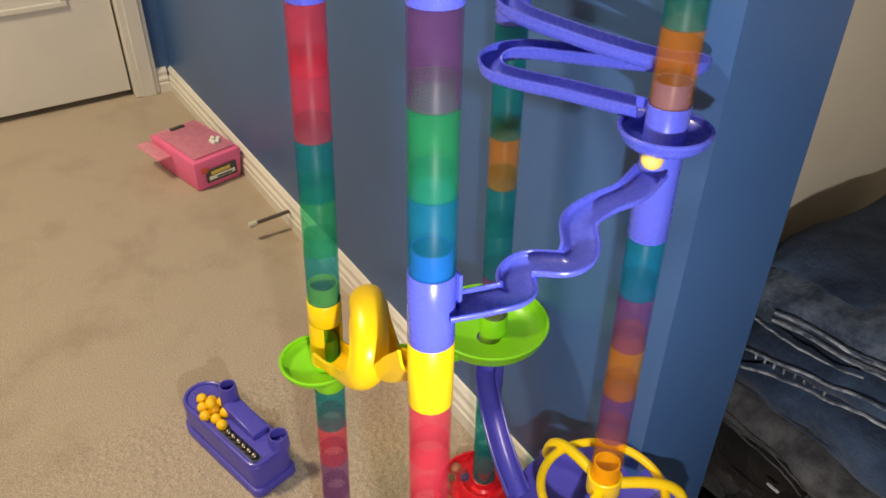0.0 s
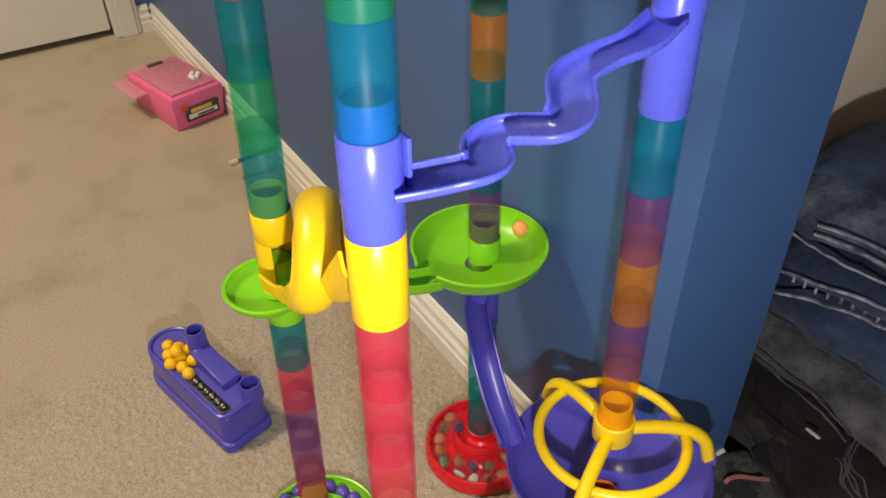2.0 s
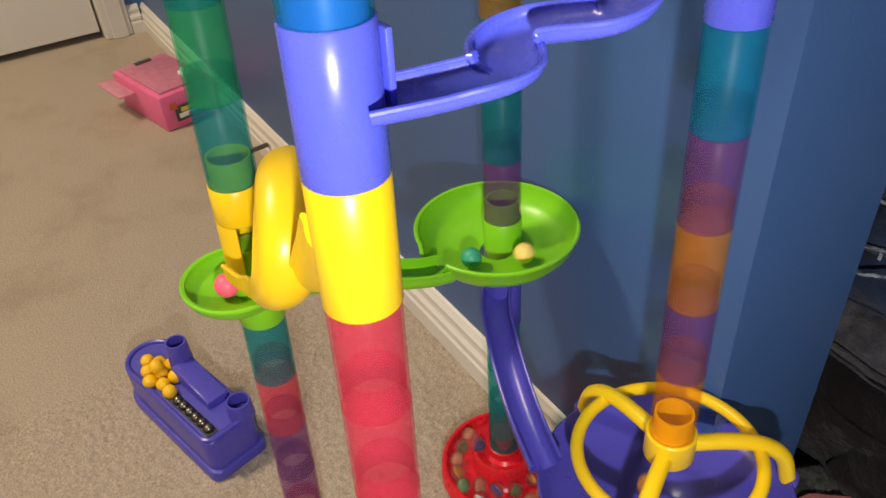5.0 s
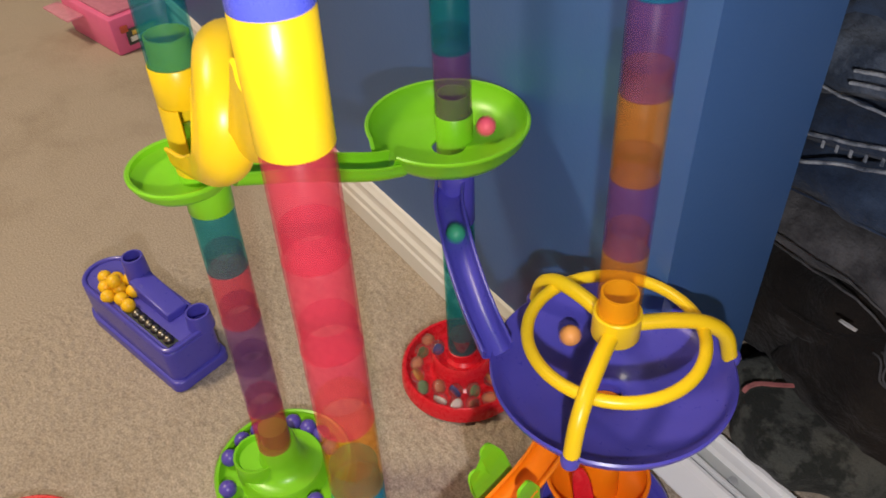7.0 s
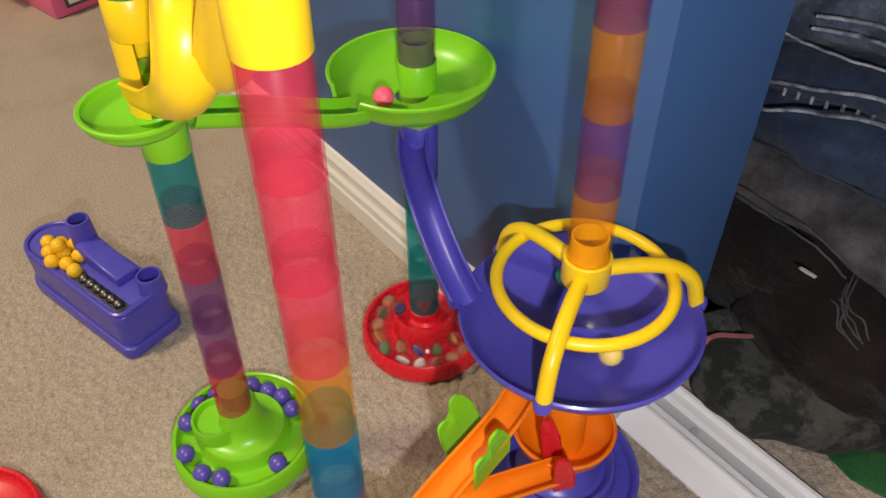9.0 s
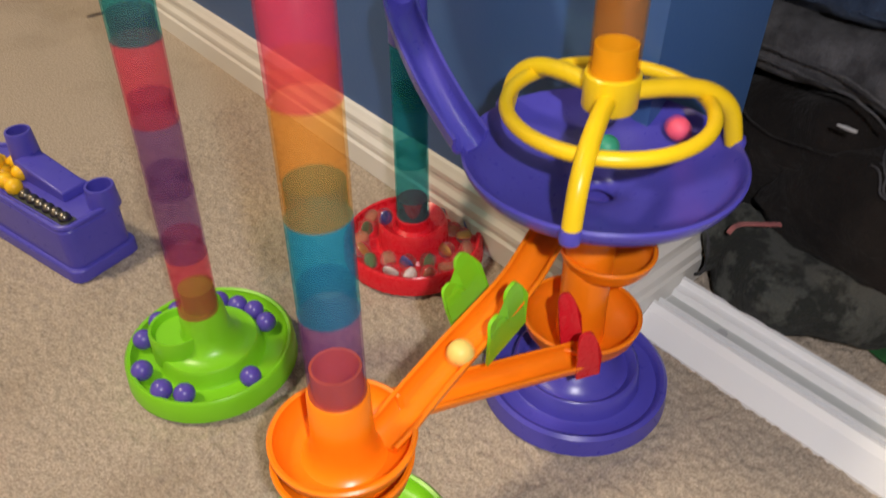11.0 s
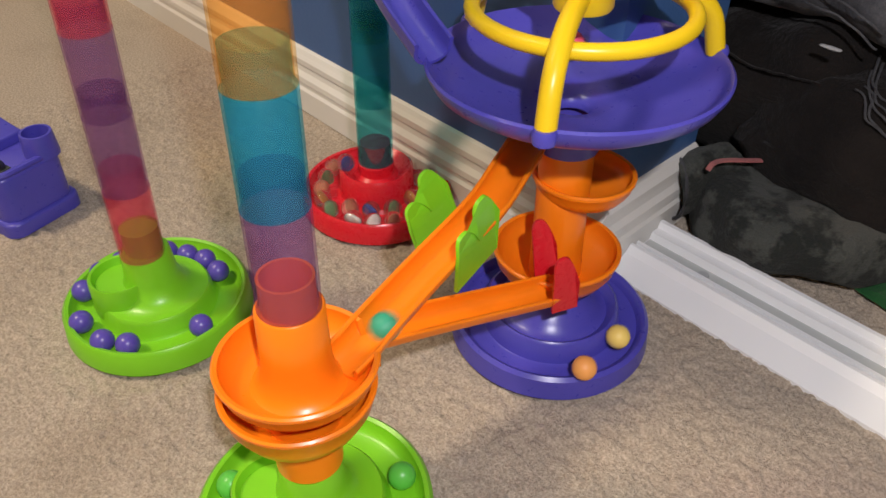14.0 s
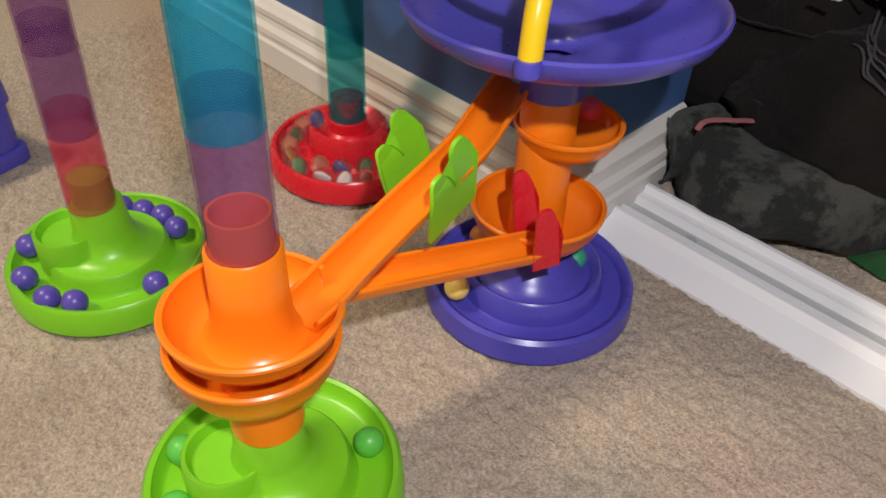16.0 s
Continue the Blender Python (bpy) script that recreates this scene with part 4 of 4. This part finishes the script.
g = garment("trousers", 0.024, 0.62, 0.165, 0.42, 0.030, 0.160, BLACK_CLOTH, "black cotton trousers slumped over the pile's edge", 2, 0.018, 0.0, [(0, 0.165), (0.16, 0.166), (0.3, 0.172), (1, 0.19)])
for dx, dz in ((0.0, 0.0), (0.003, 0.004), (-0.002, 0.008), (0.005, -0.005), (0.0, -0.009)):
    line = [(0.108 + dx, 0.166 + dz), (0.117 + dx, 0.160 + dz * 0.6), (0.126, 0.152 + dz * 0.8), (0.138 - dx, 0.147 + dz), (0.150 - dx, 0.138 + dz * 0.7)]
    seam(g, [(x, front_of(g, x, z) - 0.001, z) for x, z in line], 0.0007, "frayed_thread", GREY_CLOTH)
g = garment("camouflage_trousers", -0.004, 0.30, 0.12, 0.34, 0.0, 0.060, CAMO, "dark camouflage trousers crumpled beside the door track", 3, 0.012, 0.0, [(0, 0.150), (0.16, 0.112), (0.26, 0.100), (0.40, 0.108), (0.56, 0.150), (0.75, 0.22), (1, 0.28)])
# the rolled cuff of one leg, open towards the room
cuff = [Vector((0.004, 0.128, 0.036)), Vector((0.016, 0.146, 0.040)), Vector((0.034, 0.172, 0.046))]
tube_cut = [(0.026 * math.cos(a), 0.030 * math.sin(a)) for a in (2 * math.pi * k / 20 for k in range(20))]
cuff_line = spline(cuff, 6)
ring_bm = bmesh.new()
sides = []
for rad in (1.0, 0.88):
    rings = []
    for k, p in enumerate(cuff_line):
        d = (cuff_line[min(k + 1, len(cuff_line) - 1)] - cuff_line[max(k - 1, 0)]).normalized()
        side = d.cross(Vector((0, 0, 1))).normalized()
        up = side.cross(d)
        rings.append([ring_bm.verts.new(p + side * a * rad + up * b * rad + noise.noise_vector((p + side * a) * 40) * 0.004) for a, b in tube_cut])
    sides.append(rings)
    for a, b in zip(rings, rings[1:]):
        for k in range(20):
            ring_bm.faces.new((a[k], a[(k + 1) % 20], b[(k + 1) % 20], b[k]))
for k in range(20):
    ring_bm.faces.new((sides[0][0][k], sides[0][0][(k + 1) % 20], sides[1][0][(k + 1) % 20], sides[1][0][k]))
part("cuff", ring_bm, CAMO, g, "rolled open trouser cuff")
hem = [ring + Vector((0, 0, 0)) for ring in (cuff_line[0] + Vector((0.66, -0.44, 0)).normalized() * 0.026 * math.cos(a) + Vector((0, 0, 1)) * 0.030 * math.sin(a) for a in (2 * math.pi * k / 28 for k in range(28)))]
part("hem", sweep(hem, disc_section(0.0018, 6), None, None, True), GREY_CLOTH, g, "pale grey hem of the cuff")
strap = spline([(0.036, 0.118, 0.074), (0.037, 0.124, 0.079), (0.041, 0.135, 0.079), (0.052, 0.147, 0.079), (0.062, 0.160, 0.078)], 8)
tagged(part("pink_strap", sweep(strap, [(-0.0022, 0.0008), (-0.0022, -0.0008), (0.0022, -0.0008), (0.0022, 0.0008)]), PINK_CLOTH), "thin faded pink strap lying on dark clothes", "strap", "clothes piled in the closet")
g = garment("white_shirt", 0.090, 0.42, 0.14, 0.34, 0.0, 0.012, WHITE_CLOTH, "white cotton shirt hem under the trousers", 11, 0.003, 0.0, [(0, 0.150), (0.2, 0.178), (1, 0.30)])
g = garment("felt_mat", 0.135, 0.46, 0.155, 0.40, 0.0, 0.008, GREEN_CLOTH, "green felt mat lying on the closet carpet", 10, 0.002, 0.0, [(0, 0.165), (0.2, 0.150), (1, 0.22)])
g = garment("paper_tag", 0.080, 0.096, 0.150, 0.154, 0.190, 0.194, WHITE_CLOTH, "small white paper tag among black clothes", 12, 0.001)

# ---- moving balls ----
yellow_ball = ball("rolling_ball", PALE_YELLOW, "pale yellow plastic ball rolling down the marble run", (0, 0, 0), "rolling balls")
orange_ball = ball("rolling_ball", PALE_ORANGE, "pale orange plastic ball rolling down the marble run", (0, 0, 0), "rolling balls")
green_ball = ball("rolling_ball", SEA_GREEN, "sea green plastic ball rolling down the marble run", (0, 0, 0), "rolling balls")
pink_ball = ball("rolling_ball", HOT_PINK, "hot pink plastic ball rolling down the marble run", (0, 0, 0), "rolling balls")


def motions():
    """The four balls on their way down: places on the open runs, and named spots where a run carries them:
    an axis letter and a height inside a tower; L, T, S, Cu: a point of the loop, trough, curved slide or long chute;
    Xd, Xu, Xl, Xb and degrees and radius: a dish, an upper or lower cup, a foot."""
    lift = Vector((0, 0, 0.004))
    lines = {"L": LOOP, "T": TROUGH, "S": CURVE, "Cu": CHUTE_UP}
    heights = {"Cd": 0.330, "Dd": 0.219, "Ad": 0.384, "Du": 0.134, "Dl": 0.078, "Db": 0.0305, "Bu": 0.134, "Bl": 0.111}
    centres = {"Cd": (-0.202, -0.061), "Dd": (0.019, -0.061), "Ad": (-0.192, -0.285), "Du": (0.014, -0.036), "Dl": (0.021, -0.062), "Db": (0.023, -0.063), "Bu": (0.034, -0.294), "Bl": (0.034, -0.294)}

    def spot(row):
        kind, rest = row[1], row[2:]
        if not isinstance(kind, str):
            return Vector(row[1:])
        if kind in lines:
            line, k = lines[kind], rest[0]
            i = min(int(k), len(line) - 2)
            p = Vector(line[i]).lerp(Vector(line[i + 1]), k - i)
            if kind == "L" and 2 < k < 11:
                return p + (mid - p).normalized() * 0.003
            return p + lift
        if kind in heights:
            (cx, cy), a = centres[kind], radians(rest[0])
            return Vector((cx + rest[1] * math.cos(a), cy + rest[1] * math.sin(a), heights[kind]))
        at, z = {"A": A, "B": B, "C": C, "D": D}[kind], rest[0]
        return Vector((at[0] + LEAN[at][0] * z, at[1] + LEAN[at][1] * z, z))

    yellow = [
        (0, 0.012, -0.076, 0.663), (0.1, 0.016, -0.084, 0.661), (0.2, 0.020, -0.098, 0.656), (0.3, 0.018, -0.125, 0.652), (0.4, 0.017, -0.150, 0.647),
        (0.5, 0.038, -0.172, 0.640), (0.6, 0.022, -0.201, 0.634), (0.7, 0.040, -0.223, 0.627), (0.8, 0.038, -0.244, 0.618), (1.0, 'B', 0.6), (1.25, 'B', 0.545),
        (1.4, 'L', 1), (1.6, 'L', 3), (1.75, 'L', 6), (1.95, 'L', 10), (2.1, 'L', 12), (2.3, -0.175, -0.291, 0.390), (2.4, -0.196, -0.301, 0.390),
        (2.5, -0.214, -0.299, 0.390), (2.6, 'Ad', 160, 0.024), (2.72, 'T', 0), (2.86, 'T', 2), (2.98, 'T', 4), (3.1, -0.178, -0.008, 0.331), (3.2, -0.222, 0.014, 0.331),
        (3.4, -0.264, -0.062, 0.331), (3.5, -0.245, -0.091, 0.331), (3.6, -0.226, -0.100, 0.331), (3.8, -0.199, -0.094, 0.331), (4, -0.217, -0.083, 0.331),
        (4.2, -0.257, -0.048, 0.331), (4.7, 'Cd', -60, 0.05), (5.2, 'Cd', 40, 0.05), (5.5, 'Cd', 140, 0.035), (5.75, 'C', 0.322), (5.9, 'S', 0), (6.1, 'S', 2),
        (6.3, -0.038, -0.136, 0.232), (6.4, 0.027, -0.137, 0.225), (6.5, 0.071, -0.095, 0.221), (6.6, 0.091, -0.042, 0.221), (6.7, 0.072, -0.008, 0.221),
        (6.9, 0.030, -0.010, 0.221), (7.0, -0.012, -0.022, 0.221), (7.1, -0.052, -0.063, 0.221), (7.2, -0.040, -0.105, 0.221), (7.3, -0.014, -0.122, 0.221), (7.4, 0.015, -0.132, 0.221),
        (7.5, 0.042, -0.130, 0.221), (7.6, 0.061, -0.112, 0.221), (7.7, 0.072, -0.089, 0.221), (7.8, 0.069, -0.064, 0.221), (7.9, 0.042, -0.038, 0.221),
        (8.2, -0.052, -0.055, 0.221), (8.7, 'Dd', -110, 0.05), (9.1, 'Dd', 10, 0.045), (9.5, 'Dd', 130, 0.035), (9.8, 'Dd', 250, 0.025), (10.0, 'D', 0.185),
        (10.15, 'D', 0.15), (10.4, 'Du', -30, 0.022), (10.6, 'Cu', 0), (10.7, 0.007, -0.113, 0.165), (10.8, 0.018, -0.142, 0.160), (10.9, 0.021, -0.169, 0.152),
        (11, 0.035, -0.204, 0.146), (11.1, 0.046, -0.238, 0.140), (11.2, 0.056, -0.277, 0.132), (11.3, 0.038, -0.310, 0.126), (11.4, -0.000, -0.305, 0.126),
        (11.5, 'Bu', 122, 0.031), (11.6, 0.063, -0.284, 0.118), (11.7, 0.043, -0.325, 0.114), (11.85, 'Bl', 130, 0.03), (12, 0.033, -0.188, 0.098),
        (12.1, 0.045, -0.131, 0.092), (12.2, 0.058, -0.075, 0.088), (12.35, 'Dl', 20, 0.032), (12.5, 0.011, -0.092, 0.078), (12.7, 'Dl', 250, 0.03), (12.9, 'D', 0.045),
        (13.08, 'Db', 85, 0.050), (13.2, 0.048, -0.054, 0.030), (13.35, 'Db', 60, 0.050), (13.5, 'Db', 92, 0.064), (13.7, 'Db', 52, 0.064), (13.9, 0.070, -0.041, 0.030), (14, 0.082, -0.058, 0.030),
        (14.2, 0.083, -0.092, 0.031), (14.4, 0.072, -0.114, 0.031), (14.5, 0.068, -0.122, 0.031), (14.6, 0.058, -0.126, 0.030), (14.8, 0.044, -0.132, 0.031),
        (15, 0.030, -0.130, 0.030), (15.1, 0.021, -0.128, 0.031), (15.2, 0.014, -0.127, 0.030), (15.3, 0.012, -0.126, 0.030), (15.5, 0.008, -0.125, 0.030),
        (16, 0.007, -0.124, 0.030),]
    orange = [
        (0.0, 'L', 10), (0.15, 'L', 12), (0.3, -0.194, -0.291, 0.390), (0.4, -0.210, -0.296, 0.390), (0.5, -0.226, -0.289, 0.390), (0.7, 'T', 1), (0.9, -0.189, -0.106, 0.328),
        (1, -0.171, -0.048, 0.331), (1.1, -0.205, 0.017, 0.331), (1.3, -0.266, -0.050, 0.331), (1.4, -0.248, -0.089, 0.331), (1.5, -0.220, -0.101, 0.331),
        (1.6, -0.198, -0.091, 0.331), (1.8, -0.189, -0.043, 0.331), (2.1, -0.218, 0.005, 0.331), (2.3, -0.242, -0.049, 0.331), (2.4, -0.251, -0.074, 0.331),
        (2.6, -0.224, -0.095, 0.331), (2.7, -0.203, -0.082, 0.331), (2.8, -0.188, -0.074, 0.331), (3, -0.203, -0.078, 0.331), (3.1, -0.228, -0.067, 0.331),
        (3.2, -0.250, -0.050, 0.331), (3.35, 'C', 0.322), (3.5, 'S', 0), (3.6, -0.199, -0.055, 0.262), (3.7, -0.188, -0.066, 0.252), (3.8, -0.164, -0.085, 0.244),
        (3.9, -0.105, -0.116, 0.246), (4.0, 'S', 6), (4.1, 'Dd', -70, 0.075), (4.4, 'Dd', 20, 0.07), (4.8, 'Dd', 140, 0.07), (5.2, 'Dd', 300, 0.068), (5.6, 'Dd', 100, 0.066),
        (5.95, 'Dd', 240, 0.064), (6.2, 'Dd', 320, 0.064), (6.5, 0.044, -0.047, 0.221), (6.6, 0.028, -0.020, 0.221), (7, -0.028, -0.063, 0.221),
        (7.1, -0.028, -0.081, 0.221), (7.3, 'Dd', -75, 0.05), (7.5, 0.045, -0.048, 0.221), (7.6, 0.019, -0.033, 0.221), (7.8, -0.023, -0.052, 0.221),
        (7.9, -0.027, -0.072, 0.221), (8, -0.012, -0.088, 0.221), (8.2, 0.031, -0.058, 0.213), (8.4, 'D', 0.185), (8.6, 'D', 0.15), (8.8, 'Du', -60, 0.022),
        (9.2, 'Du', 60, 0.022), (9.6, 'Du', 200, 0.022), (9.8, 'Cu', 0), (10.05, 'Cu', 2), (10.3, 0.053, -0.204, 0.132), (10.6, -0.002, -0.302, 0.126),
        (10.7, 0.017, -0.259, 0.115), (10.85, 'Bl', 180, 0.03), (11.05, 'Bl', 60, 0.03), (11.2, 0.046, -0.148, 0.092), (11.4, 0.029, -0.040, 0.080),
        (11.6, 0.002, -0.081, 0.078), (11.8, 'Dl', 250, 0.03), (12.0, 'D', 0.045), (12.2, 'Db', -20, 0.064), (12.3, 0.046, -0.042, 0.030), (12.5, 0.020, -0.104, 0.030),
        (12.7, 'Db', 170, 0.060), (13.0, 'Db', 80, 0.060), (13.2, 0.058, -0.033, 0.031), (13.4, 0.071, -0.046, 0.030), (13.5, 0.079, -0.057, 0.031), (13.7, 0.083, -0.070, 0.030),
        (13.9, 0.084, -0.087, 0.030), (14, 0.085, -0.101, 0.031), (14.2, 0.071, -0.115, 0.030), (14.4, 0.058, -0.126, 0.031), (14.5, 0.048, -0.133, 0.031),
        (14.6, 0.032, -0.131, 0.030), (14.8, 0.013, -0.130, 0.031), (15.2, 'Db', 190, 0.064), (15.6, -0.019, -0.082, 0.030), (16, -0.021, -0.070, 0.030),]
    green = [
        (0.0, 'B', 0.6), (0.3, 'B', 0.545), (0.5, 'L', 2), (0.7, 'L', 6), (0.9, 'L', 12), (1.1, -0.191, -0.289, 0.390), (1.3, -0.208, -0.300, 0.390), (1.6, 'A', 0.384),
        (1.8, 'T', 0), (2.0, 'T', 2), (2.3, -0.220, -0.107, 0.331), (2.6, -0.180, -0.052, 0.331), (2.7, -0.178, -0.032, 0.331), (2.8, -0.173, -0.018, 0.331),
        (3, -0.220, -0.009, 0.331), (3.4, -0.224, -0.061, 0.331), (3.5, -0.221, -0.086, 0.331), (3.6, -0.208, -0.088, 0.331), (3.8, -0.193, -0.076, 0.331),
        (4, -0.202, -0.072, 0.331), (4.2, -0.228, -0.080, 0.331), (4.6, 'Cd', 160, 0.04), (5.1, 'Cd', 300, 0.045), (5.6, 'Cd', 60, 0.045), (6.0, 'Cd', 220, 0.04),
        (6.3, -0.226, -0.072, 0.331), (6.5, -0.212, -0.075, 0.331), (6.65, 'C', 0.3), (6.8, -0.190, -0.056, 0.277), (6.9, -0.182, -0.064, 0.268),
        (7, -0.154, -0.086, 0.258), (7.1, -0.112, -0.111, 0.246), (7.2, -0.042, -0.137, 0.244), (7.3, 0.018, -0.140, 0.229), (7.4, 0.062, -0.105, 0.225),
        (7.5, 0.091, -0.059, 0.221), (7.6, 0.082, -0.014, 0.221), (7.8, 'Dd', 90, 0.065), (8, -0.043, -0.038, 0.221), (8.1, -0.054, -0.063, 0.221),
        (8.2, -0.047, -0.096, 0.221), (8.6, 'Dd', -30, 0.062), (9.1, 'Dd', 150, 0.06), (9.6, 'Dd', 320, 0.058), (10.0, 'Dd', 100, 0.056), (10.3, -0.003, -0.032, 0.221),
        (10.5, 0.002, -0.098, 0.221), (10.7, 0.045, -0.076, 0.221), (10.9, 0.014, -0.035, 0.221), (11.2, 0.009, -0.089, 0.221), (11.4, 0.050, -0.070, 0.221),
        (11.5, 0.042, -0.054, 0.221), (11.6, 0.022, -0.060, 0.221), (11.7, 0.006, -0.084, 0.221), (12, 0.039, -0.071, 0.216), (12.2, 'D', 0.19), (12.4, 'D', 0.165),
        (12.5, 0.011, -0.049, 0.145), (12.6, 0.013, -0.053, 0.134), (12.8, 0.025, -0.051, 0.134), (13, 0.035, -0.038, 0.134), (13.2, 0.015, -0.000, 0.126),
        (13.35, 'Du', 120, 0.022), (13.5, 0.011, -0.094, 0.165), (13.7, 'Cu', 1.4), (13.9, 0.031, -0.202, 0.140), (14, 0.040, -0.240, 0.132), (14.2, 0.023, -0.315, 0.126),
        (14.35, 'Bu', 60, 0.03), (14.5, 0.061, -0.300, 0.116), (14.65, 'Bl', 150, 0.03), (14.8, 0.032, -0.215, 0.106), (15.1, 0.038, -0.042, 0.085),
        (15.3, 0.006, -0.088, 0.076), (15.45, 'D', 0.07), (15.75, 'D', 0.045), (16, 0.042, -0.038, 0.030),]
    pink = [
        (0.0, 'D', 0.7), (3.1, 'D', 0.675), (3.3, 'D', 0.658), (3.4, 0.034, -0.160, 0.638), (3.5, 0.042, -0.172, 0.632), (3.6, 0.035, -0.207, 0.630),
        (3.7, 0.048, -0.226, 0.622), (3.8, 0.041, -0.252, 0.617), (4.0, 'B', 0.6), (4.3, 'B', 0.545), (4.5, 'L', 2), (4.7, 'L', 6), (4.9, 'L', 12),
        (5.2, 'Ad', -150, 0.028), (5.5, 'A', 0.384), (5.7, 'T', 1), (5.9, 'T', 3), (6.1, 'Cd', -60, 0.055), (6.3, -0.213, 0.006, 0.331), (6.5, -0.259, -0.073, 0.331),
        (6.6, -0.240, -0.098, 0.331), (6.7, -0.210, -0.096, 0.331), (6.8, -0.186, -0.080, 0.331), (6.9, -0.178, -0.053, 0.331), (7, -0.183, -0.030, 0.331),
        (7.1, -0.198, 0.001, 0.331), (7.2, -0.224, 0.011, 0.331), (7.4, -0.257, -0.049, 0.331), (7.5, -0.254, -0.082, 0.331), (7.6, -0.240, -0.093, 0.331),
        (7.7, -0.218, -0.094, 0.331), (7.8, -0.199, -0.081, 0.331), (7.9, -0.192, -0.071, 0.331), (8, -0.191, -0.074, 0.331), (8.2, -0.220, -0.079, 0.331),
        (8.6, 'Cd', 180, 0.04), (9.0, 'Cd', 290, 0.035), (9.4, 'Cd', 60, 0.03), (9.8, 'C', 0.322), (10.1, 'S', 0), (10.3, -0.129, -0.072, 0.250),
        (10.4, -0.075, -0.119, 0.236), (10.5, -0.011, -0.140, 0.234), (10.6, 0.041, -0.125, 0.226), (10.7, 0.067, -0.077, 0.221), (10.8, 0.079, -0.024, 0.221),
        (10.9, 0.063, 0.000, 0.221), (11, 0.028, 0.008, 0.221), (11.1, -0.006, 0.002, 0.221), (11.2, -0.039, -0.023, 0.221), (11.4, -0.046, -0.084, 0.221),
        (11.5, -0.032, -0.115, 0.221), (11.6, -0.015, -0.123, 0.221), (11.7, 0.006, -0.125, 0.221), (11.8, 0.029, -0.119, 0.221), (11.9, 0.050, -0.101, 0.221),
        (12, 0.058, -0.072, 0.221), (12.1, 0.036, -0.043, 0.221), (12.2, -0.010, -0.010, 0.221), (12.5, -0.041, -0.055, 0.221), (12.6, -0.031, -0.071, 0.221),
        (12.8, 'Dd', -65, 0.06), (13, 0.061, -0.054, 0.221), (13.2, 0.016, -0.043, 0.221), (13.4, -0.010, -0.084, 0.221), (13.5, 0.001, -0.101, 0.221),
        (13.7, 0.043, -0.083, 0.221), (13.9, 0.016, -0.034, 0.221), (14.05, 'Dd', 150, 0.04), (14.2, 0.014, -0.091, 0.221), (14.4, 0.052, -0.078, 0.221),
        (14.5, 0.043, -0.066, 0.221), (14.65, 'Dd', 160, 0.03), (14.8, 0.002, -0.087, 0.221), (14.95, 'D', 0.185), (15.1, 'D', 0.155), (15.2, -0.008, -0.019, 0.128),
        (15.3, 0.016, -0.058, 0.145), (15.5, 0.036, -0.073, 0.150), (15.6, 0.028, -0.043, 0.134), (15.7, 0.031, -0.034, 0.134), (15.9, 0.011, 0.001, 0.126),
        (16.0, 'Du', 80, 0.022),]
    for ob, rows in ((yellow_ball, yellow), (orange_ball, orange), (green_ball, green), (pink_ball, pink)):
        turn, path = Euler((0, 0, 0)).to_quaternion(), []
        for k, row in enumerate(rows):
            p = spot(row)
            if k:
                d = p - path[-1][1].translation
                if d.length > 1e-5:
                    axis = Vector((0, 0, 1)).cross(d)
                    if axis.length > 1e-6:
                        turn = Matrix.Rotation(min(d.length / BR, 1.2), 3, axis.normalized()).to_quaternion() @ turn
            path.append((row[0], Matrix.LocRotScale(p, turn, None)))
        walk(ob, path)


motions()
